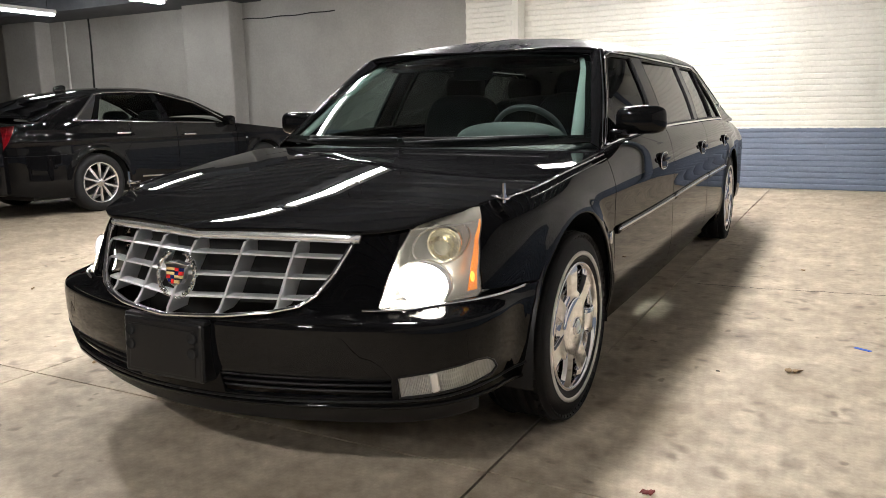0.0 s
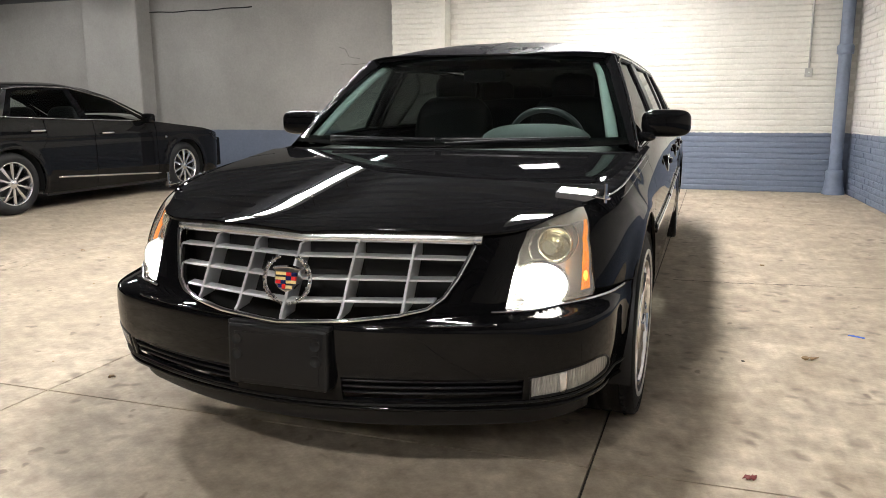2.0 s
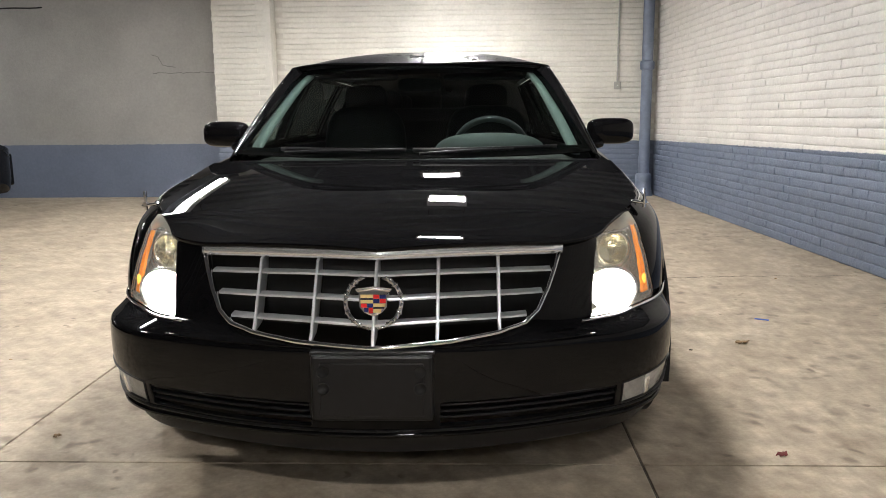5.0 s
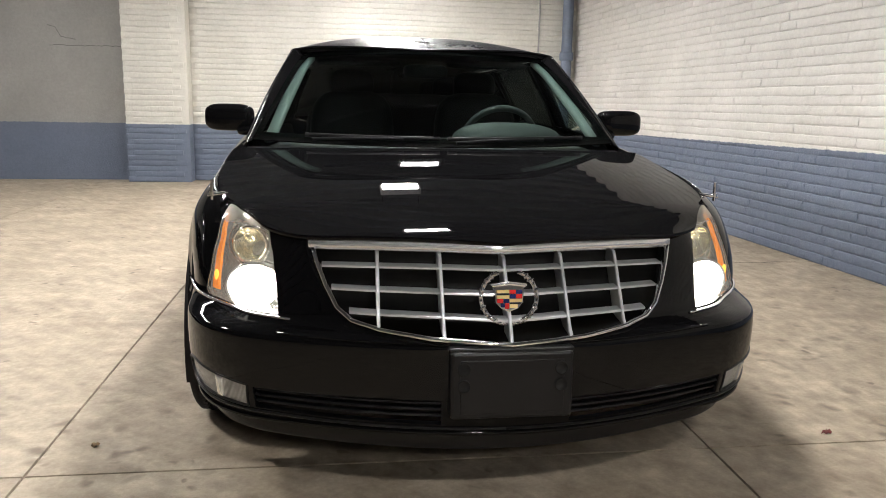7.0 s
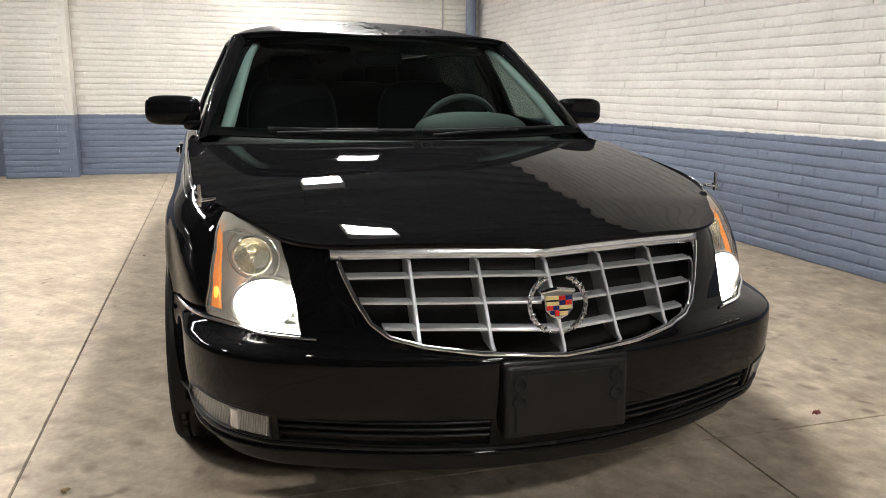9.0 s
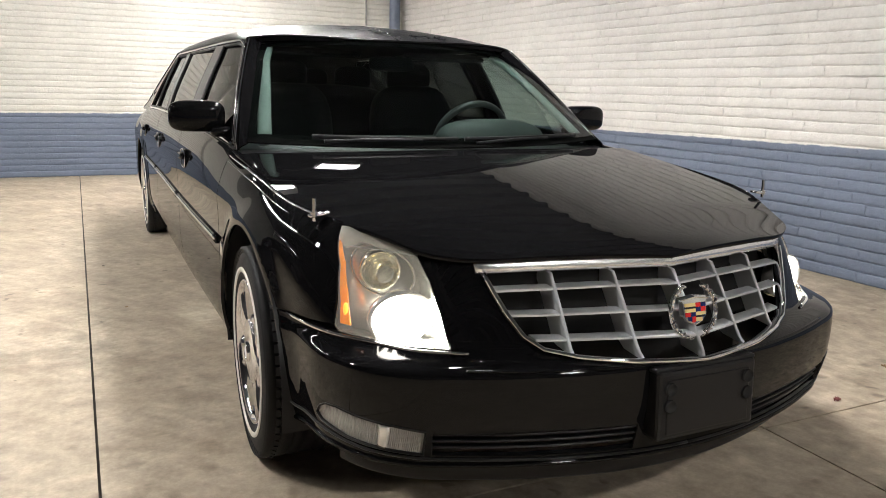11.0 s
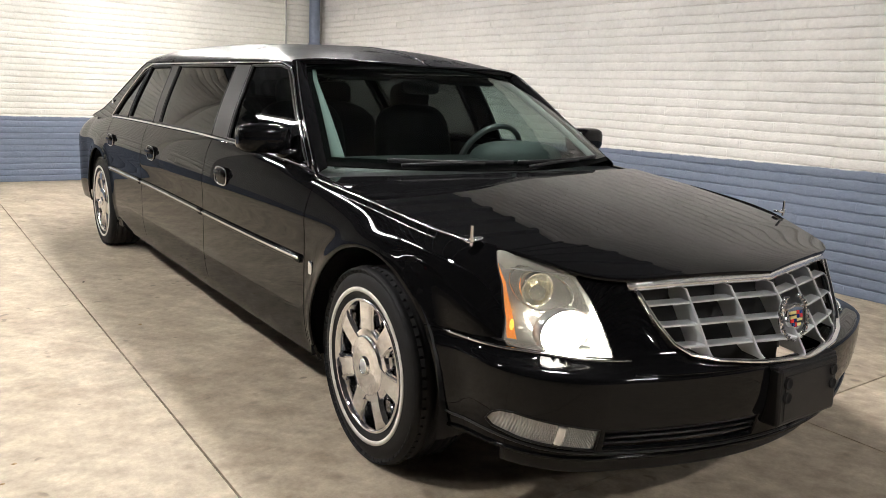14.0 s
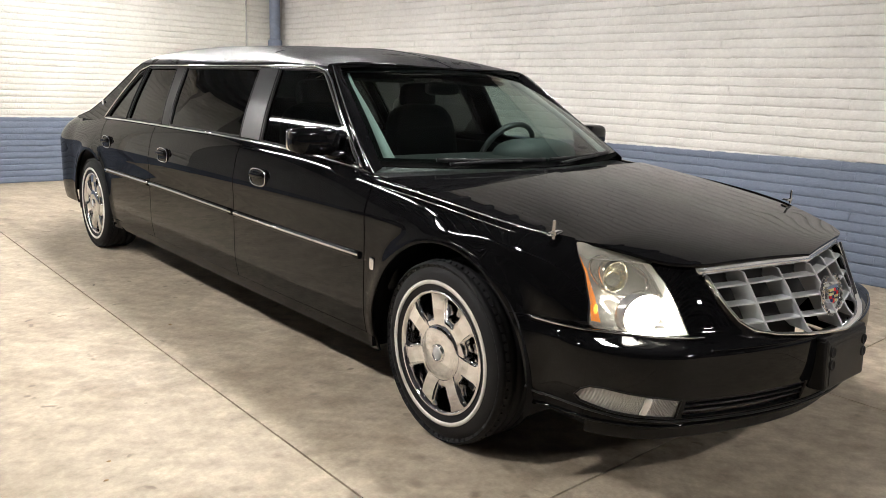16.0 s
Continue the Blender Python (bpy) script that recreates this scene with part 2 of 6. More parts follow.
def wall_paint(name, upper, lower, line, slope=0.0, origin=0.0):
    """Painted masonry, white above and slate blue below a line along the wall."""
    m = bpy.data.materials.new(name)
    m.use_nodes = True
    nt = m.node_tree
    b = nt.nodes["Principled BSDF"]
    geo = nt.nodes.new("ShaderNodeNewGeometry")
    pos = geo.outputs["Position"]
    sep = nt.nodes.new("ShaderNodeSeparateXYZ")
    nt.links.new(pos, sep.inputs[0])
    edge = noise_node(nt, pos, 14, 3)
    z = nt.nodes.new("ShaderNodeMath")
    z.operation = "MULTIPLY_ADD"
    z.inputs[1].default_value = 0.025
    nt.links.new(edge, z.inputs[0])
    nt.links.new(sep.outputs[2], z.inputs[2])
    sl = nt.nodes.new("ShaderNodeMath")
    sl.operation = "MULTIPLY_ADD"
    sl.inputs[1].default_value = slope
    nt.links.new(sep.outputs[1], sl.inputs[0])
    nt.links.new(z.outputs[0], sl.inputs[2])
    fac = ranged(nt, sl.outputs[0], line + slope * origin + 0.006, line + slope * origin + 0.014, 0, 1)
    stain = ranged(nt, noise_node(nt, pos, 0.9, 8, 0.7), 0.35, 0.7, 0.86, 1.06)
    fine = ranged(nt, noise_node(nt, pos, 26, 6, 0.7), 0.3, 0.75, 0.9, 1.05)
    col = mixed(nt, fac, lower, upper)
    col = mixed(nt, 1.0, col, mixed(nt, 1.0, stain, fine, "MULTIPLY"), "MULTIPLY")
    nt.links.new(col, b.inputs["Base Color"])
    nt.links.new(ranged(nt, noise_node(nt, pos, 18, 4), 0.3, 0.7, 0.42, 0.62), b.inputs["Roughness"])
    bp = nt.nodes.new("ShaderNodeBump")
    bp.inputs["Strength"].default_value, bp.inputs["Distance"].default_value = 0.8, 0.008
    nt.links.new(noise_node(nt, pos, 45, 6, 0.65), bp.inputs["Height"])
    nt.links.new(bp.outputs[0], b.inputs["Normal"])
    return m


WALL = wall_paint("painted_brick", (0.74, 0.72, 0.66), (0.16, 0.195, 0.27), 0.80)
WALL_EAST = wall_paint("painted_brick_east", (0.76, 0.735, 0.70), (0.16, 0.195, 0.27), 0.80, 0.0115, NORTH)
# white plaster darkened in its colour to hold the shade beyond the pilaster
PLASTER_SHADED = wall_paint("painted_plaster", (0.36, 0.352, 0.335), (0.15, 0.18, 0.25), 0.80)
JOINTS = wall_paint("painted_brick_joints", (0.66, 0.635, 0.58), (0.14, 0.17, 0.24), 0.80)
JOINTS_EAST = wall_paint("painted_brick_joints_east", (0.68, 0.65, 0.61), (0.14, 0.17, 0.24), 0.80, 0.0115, NORTH)
DARK_STEEL = material("dark_ceiling_paint", (0.090, 0.098, 0.112), 0.8, noise_scale=3, noise_amount=0.3)


def concrete():
    m = bpy.data.materials.new("sealed_concrete")
    m.use_nodes = True
    nt = m.node_tree
    b = nt.nodes["Principled BSDF"]
    pos = nt.nodes.new("ShaderNodeNewGeometry").outputs["Position"]
    big = noise_node(nt, pos, 0.55, 6, 0.6)
    mid = noise_node(nt, pos, 2.6, 9, 0.72)
    fine = noise_node(nt, pos, 22, 8, 0.7)
    col = mixed(nt, ranged(nt, mid, 0.36, 0.64, 0, 1), (0.33, 0.262, 0.188), (0.60, 0.515, 0.40))
    col = mixed(nt, ranged(nt, big, 0.35, 0.68, 0, 0.6), col, (0.42, 0.355, 0.27))
    blot = noise_node(nt, pos, 10.5, 10, 0.74)
    col = mixed(nt, 1.0, col, ranged(nt, blot, 0.33, 0.66, 0.70, 1.13), "MULTIPLY")
    col = mixed(nt, 1.0, col, ranged(nt, fine, 0.3, 0.72, 0.82, 1.08), "MULTIPLY")
    # drips and spots of oil, in patches
    vor = nt.nodes.new("ShaderNodeTexVoronoi")
    vor.inputs["Scale"].default_value = 8.0
    warp = nt.nodes.new("ShaderNodeVectorMath")
    warp.operation = "MULTIPLY_ADD"
    wn = nt.nodes.new("ShaderNodeTexNoise")
    wn.inputs["Scale"].default_value = 9
    nt.links.new(pos, wn.inputs["Vector"])
    nt.links.new(wn.outputs["Color"], warp.inputs[0])
    warp.inputs[1].default_value = (0.14, 0.14, 0.0)
    nt.links.new(pos, warp.inputs[2])
    nt.links.new(warp.outputs[0], vor.inputs["Vector"])
    spot = ranged(nt, vor.outputs["Distance"], 0.10, 0.33, 1, 0)
    sepf = nt.nodes.new("ShaderNodeSeparateXYZ")
    nt.links.new(pos, sepf.inputs[0])
    # parked cars have dripped most beside the bay
    lane = mixed(nt, 1.0, ranged(nt, sepf.outputs[0], -1.4, -0.6, 0, 1), ranged(nt, sepf.outputs[0], -0.4, 0.9, 1, 0), "MULTIPLY")
    drip = nt.nodes.new("ShaderNodeMath")
    drip.operation = "MULTIPLY_ADD"
    drip.inputs[1].default_value = 0.15
    nt.links.new(lane, drip.inputs[0])
    nt.links.new(noise_node(nt, pos, 0.8, 3), drip.inputs[2])
    patch = ranged(nt, drip.outputs[0], 0.48, 0.63, 0, 0.58)
    mul = nt.nodes.new("ShaderNodeMath")
    mul.operation = "MULTIPLY"
    nt.links.new(spot, mul.inputs[0])
    nt.links.new(patch, mul.inputs[1])
    col = mixed(nt, mul.outputs[0], col, (0.10, 0.08, 0.062))
    # small separate drops
    drop_v = nt.nodes.new("ShaderNodeTexVoronoi")
    drop_v.inputs["Scale"].default_value = 11
    nt.links.new(warp.outputs[0], drop_v.inputs["Vector"])
    few = ranged(nt, noise_node(nt, pos, 3.1, 2), 0.55, 0.62, 0, 0.6)
    dm = nt.nodes.new("ShaderNodeMath")
    dm.operation = "MULTIPLY"
    nt.links.new(ranged(nt, drop_v.outputs["Distance"], 0.14, 0.24, 1, 0), dm.inputs[0])
    nt.links.new(few, dm.inputs[1])
    col = mixed(nt, dm.outputs[0], col, (0.12, 0.095, 0.07))
    nt.links.new(col, b.inputs["Base Color"])
    nt.links.new(ranged(nt, mid, 0.3, 0.7, 0.52, 0.72), b.inputs["Roughness"])
    b.inputs["Specular IOR Level"].default_value = 0.35
    bp = nt.nodes.new("ShaderNodeBump")
    bp.inputs["Strength"].default_value, bp.inputs["Distance"].default_value = 0.25, 0.003
    nt.links.new(fine, bp.inputs["Height"])
    nt.links.new(bp.outputs[0], b.inputs["Normal"])
    return m


CONCRETE = concrete()
JOINT = material("dark_joint_filler", (0.05, 0.043, 0.036), 0.85, noise_scale=30, noise_amount=0.4)


def structure(name, bm, mat, label, category):
    ob = part(name, bm, mat)
    return tagged(ob, label, category, kind="structure")


structure("ground", box(bmesh.new(), WEST - 0.4, EAST + 0.9, SOUTH - 0.4, NORTH + 0.4, -0.25, -0.012), JOINT, "dark concrete sub-base under the garage floor", "floor")
wall_e = structure("wall_east", box(bmesh.new(), EAST, EAST + 0.35, SOUTH - 0.4, NORTH + 0.4, -0.1, TOP + 0.2), JOINTS_EAST, "white painted brick wall with slate blue dado", "wall")
EAST_TURN = Matrix.Translation((EAST, NORTH, 0)) @ pose(0, 0, 0, 0, 0, 1.7) @ Matrix.Translation((-EAST, -NORTH, 0))
wall_e.matrix_basis = EAST_TURN
structure("wall_north", box(bmesh.new(), -5.12, EAST, NORTH, NORTH + 0.35, -0.1, TOP + 0.2), JOINTS, "white painted brick wall with slate blue dado", "wall")
structure("wall_north_west", box(bmesh.new(), WEST, -5.12, NORTH + 0.03, NORTH + 0.38, -0.1, TOP + 0.2), PLASTER_SHADED, "white rendered wall with blue dado, shade put into its colour", "wall")
# unseen wall, placed far off so the flank's reflections stay dark
structure("wall_west", box(bmesh.new(), WEST - 0.35, WEST, SOUTH - 0.4, NORTH + 0.4, -0.1, TOP + 0.2), PLASTER_SHADED, "white rendered wall with blue dado, shade put into its colour", "wall")
structure("wall_south", box(bmesh.new(), WEST, EAST + 0.9, SOUTH - 0.35, SOUTH, -0.1, TOP + 0.2), PLASTER_SHADED, "white rendered wall with blue dado, shade put into its colour", "wall")
bm = bmesh.new()
box(bm, WEST - 0.4, EAST + 0.9, SOUTH - 0.4, NORTH + 0.4, TOP, TOP + 0.2)
for i in range(46):
    y = SOUTH + 0.3 + 0.41 * i
    box(bm, WEST, EAST + 0.8, y, y + 0.06, TOP - 0.07, TOP)
structure("ceiling", bm, DARK_STEEL, "dark painted joists and boards of the ceiling", "ceiling")

# ---- the limousine: surfaces ----
from mathutils.geometry import delaunay_2d_cdt

CX = -1.745          # the car's centre line
CY = 4.7             # its origin along the garage

# Plan of the body: bumper-level x, y; shoulder-level x, y; shoulder height; share of the step above the bumper
NOSE = ((0.0, 1.558, 0.0, 1.695, 0.785, 0.0), (0.2, 1.573, 0.185, 1.731, 0.785, 0.22), (0.4, 1.618, 0.37, 1.769, 0.785, 0.33),
        (0.603, 1.690, 0.55, 1.819, 0.788, 0.55), (0.716, 1.743, 0.635, 1.885, 0.797, 0.56), (0.815, 1.832, 0.69, 1.985, 0.820, 0.50),
        (0.881, 1.968, 0.74, 2.075, 0.838, 0.34), (0.901, 2.113, 0.788, 2.15, 0.850, 0.12), (0.925, 2.3, 0.838, 2.32, 0.872, 0.02))
FLANK = ((0.937, 2.7, 0.872, 2.7, 0.914, 0.0), (0.944, 3.1, 0.888, 3.1, 0.948, 0.0), (0.951, 3.6, 0.900, 3.6, 0.985, 0.0),
         (0.957, 4.2, 0.903, 4.2, 1.006, 0.0), (0.957, 5.3, 0.903, 5.3, 1.012, 0.0), (0.957, 6.4, 0.895, 6.4, 1.008, 0.0),
         (0.955, 7.2, 0.86, 7.2, 0.99, 0.0), (0.93, 7.70, 0.80, 7.65, 0.965, 0.0), (0.75, 8.00, 0.62, 7.90, 0.955, 0.0),
         (0.35, 8.11, 0.3, 8.0, 0.955, 0.0), (0.0, 8.13, 0.0, 8.02, 0.955, 0.0))
ST = np.array(NOSE + FLANK)
step = np.hypot(np.diff(ST[:, 0]), np.diff(ST[:, 1]))
SU = np.concatenate(([0], np.cumsum(step)))
SU += 2.3 - SU[8]      # so that along the flank u is the place along the garage
U0, U1 = SU[0], SU[-1]
SLOPE = np.gradient(ST, SU, axis=0)
SLOPE[0, (1, 4)] = 0.0
SLOPE[-1, (1, 3, 4)] = 0.0


def stations(u):
    """The plan's columns at u, by Hermite steps."""
    u = np.clip(np.asarray(u, float), U0, U1)
    k = np.clip(np.searchsorted(SU, u, side="right") - 1, 0, len(SU) - 2)
    h = SU[k + 1] - SU[k]
    t = ((u - SU[k]) / h)[..., None]
    h = h[..., None]
    return ((2 * t ** 3 - 3 * t ** 2 + 1) * ST[k] + (t ** 3 - 2 * t ** 2 + t) * h * SLOPE[k]
            + (3 * t ** 2 - 2 * t ** 3) * ST[k + 1] + (t ** 3 - t ** 2) * h * SLOPE[k + 1])


def smooth(x):
    x = np.clip(x, 0, 1)
    return x * x * (3 - 2 * x)


def bend(x):
    """Nought, then a straight rise, with a small radius between."""
    return 0.5 * (x + np.sqrt(x * x + 3.6e-5))


def skin(u, z):
    """The body's side: places at u along the plan and height z (right half, x >= 0)."""
    u, z = np.asarray(u, float), np.asarray(z, float)
    s = stations(u)
    lx, ly, ux, uy, zt, gs = (s[..., i] for i in range(6))
    flank = smooth((u - 1.75) / 0.6)
    power = 1.0 + 3.2 * flank
    foot = 0.56 + 0.06 * flank
    h = np.clip((z - foot) / np.maximum(zt - foot, 0.05), 0, 1.2) ** power
    g = gs * (bend(z - 0.547) - bend(z - 0.574)) / 0.027 + (1 - gs) * h
    d = stations(u + 0.01) - stations(u - 0.01)
    nx, ny = d[..., 1], -d[..., 0]
    n = np.hypot(nx, ny) + 1e-9
    nx, ny = nx / n, ny / n
    tuck = 0.05 * (np.clip(0.46 - z, 0, 1) / 0.26) ** 2 + 0.012 * (np.clip(0.5 - z, -1, 1) / 0.1) ** 2 * (1 - flank) * 0.3
    # the line that runs along the doors
    crease = 0.006 * flank * np.exp(-((z - 0.80) / 0.05) ** 2)
    x = lx + (ux - lx) * g - nx * (tuck - crease)
    y = ly + (uy - ly) * g - ny * (tuck - crease)
    # wheel arch lips stand out a little
    for c in (WHEEL_F, WHEEL_R):
        r = np.hypot(u - c, z - WHEEL_Z)
        x = x + 0.016 * np.exp(-((r - ARCH) / 0.05) ** 2) * (flank > 0.5)
    return np.stack([x, y, z], -1)


WHEEL_F, WHEEL_R, WHEEL_Z, TYRE, ARCH = 2.600, 6.775, 0.338, 0.345, 0.425


def top_z(u):
    return stations(u)[..., 4]


def u_of(x, z):
    """The u in the nose at which the skin at height z has that x."""
    us = np.linspace(U0, 2.45, 400)
    return float(np.interp(x, skin(us, np.full(400, z))[:, 0], us))


def mirror_x(f):
    def g(a, b):
        p = f(a, b)
        return p * np.array([-1.0, 1.0, 1.0])
    return g


def dense(poly, h, closed=True):
    out = []
    n = len(poly)
    for i in range(n if closed else n - 1):
        a, b = np.array(poly[i], float), np.array(poly[(i + 1) % n], float)
        k = max(1, int(math.ceil(np.linalg.norm(b - a) / h)))
        out += [a + (b - a) * j / k for j in range(k)]
    if not closed:
        out.append(np.array(poly[-1], float))
    return out


def inside(P, poly):
    P, poly = np.asarray(P), np.asarray(poly)
    ok = np.zeros(len(P), bool)
    x0, y0 = poly[-1]
    for x1, y1 in poly:
        c = ((y0 > P[:, 1]) != (y1 > P[:, 1]))
        if y1 != y0:
            c &= P[:, 0] < (x1 - x0) * (P[:, 1] - y0) / (y1 - y0) + x0
        ok ^= c
        x0, y0 = x1, y1
    return ok


def normals(f, P, out):
    """Unit normals of the surface f at parameters P, turned to the side of out(place)."""
    e = 0.002
    a, b = P[:, 0], P[:, 1]
    du = f(a + e, b) - f(a - e, b)
    dv = f(a, b + e) - f(a, b - e)
    n = np.cross(du, dv)
    n /= np.linalg.norm(n, axis=1)[:, None] + 1e-12
    ref = out(f(a, b))
    return n * np.sign((n * ref).sum(1) + 1e-12)[:, None]


def from_core(p):
    """Outward direction from the car's inner axis."""
    q = p - np.array([0.0, 0.0, 0.55])
    q[:, 1] = np.where(p[:, 1] < 2.4, p[:, 1] - 2.6, np.where(p[:, 1] > 7.2, p[:, 1] - 7.0, 0))
    return q


def upward(p):
    return np.tile(np.array([0.0, -0.2, 1.0]), (len(p), 1))


def panel(f, outline, holes=(), h=0.035, flange=0.014, out=from_core, lift=0.0, rows=()):
    """Sheet metal on the surface f within an outline of its parameters: places, faces and normals, with turned-in edges."""
    loops = [dense(outline, h)] + [dense(q, h) for q in holes]
    B = np.array([p for q in loops for p in q])
    lo, hi = B.min(0), B.max(0)
    gx, gy = np.meshgrid(np.arange(lo[0] + h / 2, hi[0], h), np.arange(lo[1] + h / 2, hi[1], h))
    G = np.stack([gx.ravel(), gy.ravel()], 1)
    for row in rows:
        G = np.vstack([G[np.abs(G[:, 1] - row) > 0.006], np.stack([np.arange(lo[0] + h / 4, hi[0], h * 0.6), np.full(len(np.arange(lo[0] + h / 4, hi[0], h * 0.6)), row)], 1)])
    ok = inside(G, loops[0])
    for q in loops[1:]:
        ok &= ~inside(G, q)
    G = G[ok]
    if len(G):
        near = np.min(((G[:, None, :] - B[None]) ** 2).sum(-1), 1) > ((0.2 if rows else 0.45) * h) ** 2
        G = G[near]
    pts = [Vector(p) for p in np.vstack([B, G])]
    edges, o = [], 0
    for q in loops:
        edges += [(o + i, o + (i + 1) % len(q)) for i in range(len(q))]
        o += len(q)
    V2, E2, F2, _, _, _ = delaunay_2d_cdt(pts, edges, [], 0, 1e-6)
    P = np.array([tuple(v) for v in V2])
    T = np.array([tuple(t) for t in F2])
    c = P[T].mean(1)
    keep = inside(c, loops[0])
    for q in loops[1:]:
        keep &= ~inside(c, q)
    T = T[keep]
    N = normals(f, P, out)
    V = f(P[:, 0], P[:, 1]) + N * lift
    # wind the faces outward
    fn = np.cross(V[T[:, 1]] - V[T[:, 0]], V[T[:, 2]] - V[T[:, 0]])
    flip = (fn * N[T[:, 0]]).sum(1) < 0
    T[flip] = T[flip][:, ::-1]
    count = {}
    for t in T:
        for a, b in ((t[0], t[1]), (t[1], t[2]), (t[2], t[0])):
            count[(a, b)] = count.get((a, b), 0) + 1
    V, NN, F = list(V), list(N), [tuple(t) for t in T]
    if flange:
        for a, b in list(count):
            if (b, a) in count:
                continue
            i = len(V)
            d = V[b] - V[a]
            side = np.cross(d, N[a])
            side /= np.linalg.norm(side) + 1e-12
            V += [V[a], V[b], V[b] - N[b] * flange, V[a] - N[a] * flange]
            edge_n = (side + N[a] * 0.6) / 1.17
            NN += [edge_n, edge_n, side, side]
            F.append((i, i + 3, i + 2, i + 1))
    return V, F, NN


def merged(*sheets):
    V, F, N = [], [], []
    for v, f, n in sheets:
        o = len(V)
        V += list(v)
        N += list(n)
        F += [tuple(i + o for i in q) for q in f]
    return V, F, N


def car_part(name, sheet, mat, parent, label=""):
    V, F, N = sheet if len(sheet) == 3 else (*sheet, None)
    V = [np.asarray(v, float) - np.array([0, CY, 0]) for v in V]
    return mesh_part(name, V, F, mat, parent, label, N)


def arc(cy, cz, r, a0, a1, n=28):
    return [(cy + r * math.cos(radians(a0 + (a1 - a0) * i / n)), cz + r * math.sin(radians(a0 + (a1 - a0) * i / n))) for i in range(n + 1)]


def along(fn, a, b, n):
    return [fn(a + (b - a) * i / n) for i in range(n + 1)]


limo = tagged(new("limousine"), "long glossy black six-door limousine with lit headlamps and padded vinyl roof", "limousine")
limo.location = (CX, CY, 0)
SIDES = ((1, "left"), (-1, "right"))


def sided(s, f):
    return f if s > 0 else mirror_x(f)


# lamp and grille outlines in the nose, by x and height
HL = [(0.603, 0.577), (0.612, 0.66), (0.622, 0.73), (0.635, 0.785), (0.655, 0.812), (0.686, 0.834), (0.735, 0.842), (0.779, 0.838), (0.80, 0.75), (0.817, 0.66), (0.829, 0.60), (0.822, 0.585), (0.72, 0.576)]
HLU = [(u_of(x, min(z, 0.83)), z) for x, z in HL]
HLU = [(u, min(z, float(top_z(u)) - 0.004)) for u, z in HLU]
SILL = 0.292
a_front = math.degrees(math.asin((0.59 - WHEEL_Z) / ARCH))
front_arc = arc(WHEEL_F, WHEEL_Z, ARCH, 180 - a_front, 180 + math.degrees(math.asin((WHEEL_Z - 0.295) / ARCH)), 10)

# front fascia: bumper and the panel round the grille
GRILLE = [(0.0, 0.552), (0.2, 0.558), (0.33, 0.568), (0.40, 0.582), (0.44, 0.61), (0.47, 0.66), (0.492, 0.71), (0.507, 0.752)]
GU = [(u_of(x, z), z) for x, z in GRILLE]
outline = [(U0, 0.285), (u_of(0.5, 0.3), 0.287), (u_of(0.75, 0.3), 0.290)]
outline += [(u, z) for u, z in reversed(front_arc)]
outline += [HLU[-2], HLU[-1]] + HLU[0:4]
outline += along(lambda u: (u, float(top_z(u)) - 0.004), HLU[3][0] - 0.015, GU[-1][0] + 0.02, 8)
outline += list(reversed(GU))
fog = [(0.684, 0.327), (0.686, 0.396), (0.75, 0.405), (0.817, 0.413), (0.856, 0.420), (0.872, 0.415), (0.879, 0.400), (0.880, 0.374), (0.872, 0.356), (0.834, 0.339), (0.76, 0.331)]
FOGU = [(u_of(x, z), z) for x, z in fog]
SLOT = [(u_of(0.175, 0.35), 0.322), (u_of(0.4, 0.35), 0.324), (u_of(0.668, 0.34), 0.328), (u_of(0.672, 0.38), 0.392), (u_of(0.4, 0.38), 0.396), (u_of(0.175, 0.38), 0.396)]
sheets = [panel(sided(s, skin), outline, (FOGU, SLOT), 0.03, rows=(0.530, 0.541, 0.547, 0.553, 0.562, 0.569, 0.574, 0.580)) for s, _ in SIDES]
fascia = car_part("front_bumper", merged(*sheets), PAINT, limo)

# fenders, doors, quarters
a_low = math.degrees(math.asin((WHEEL_Z - SILL) / ARCH))
for s, side in SIDES:
    f = sided(s, skin)
    o = arc(WHEEL_F, WHEEL_Z, ARCH, 180 - a_front - 0.8, -a_low, 30)
    o += [(3.09, SILL)] + along(lambda u: (u, float(top_z(u))), 3.09, HLU[7][0] + 0.012, 16)
    o += [(u + 0.007, z + 0.004) for u, z in HLU[7:11]]
    car_part("fender", panel(f, o, (), 0.016), PAINT, limo)
    # three doors
    rear_edge = arc(WHEEL_R, WHEEL_Z, ARCH + 0.03, 180 + a_low, 180 - 55, 14)
    for a, b in ((3.098, 4.278), (4.286, 5.512)):
        o = [(a, SILL), (b, SILL)] + along(lambda u: (u, float(top_z(u))), b, a, 14)
        car_part("door", panel(f, o, (), 0.028), PAINT, limo)
    o = [(5.52, SILL)] + rear_edge + [(6.50, 0.72), (6.52, float(top_z(6.52)))] + along(lambda u: (u, float(top_z(u))), 6.50, 5.52, 10)
    car_part("door", panel(f, o, (), 0.028), PAINT, limo)
    o = arc(WHEEL_R, WHEEL_Z, ARCH, 180 - 57, -a_low, 26) + [(7.35, SILL), (U1, SILL)] + along(lambda u: (u, float(top_z(u))), U1, 6.528, 24) + [(6.508, 0.72)]
    car_part("rear_quarter", panel(f, o, (), 0.032), PAINT, limo)
    # sill below the doors
    o = [(3.03, 0.218), (6.36, 0.218), (6.36, SILL - 0.007), (3.03, SILL - 0.007)]
    car_part("rocker_panel", panel(f, o, (), 0.06, lift=-0.006), PAINT, limo)

# hood
UF = np.linspace(U0, 3.35, 240)
EDGE = stations(UF)


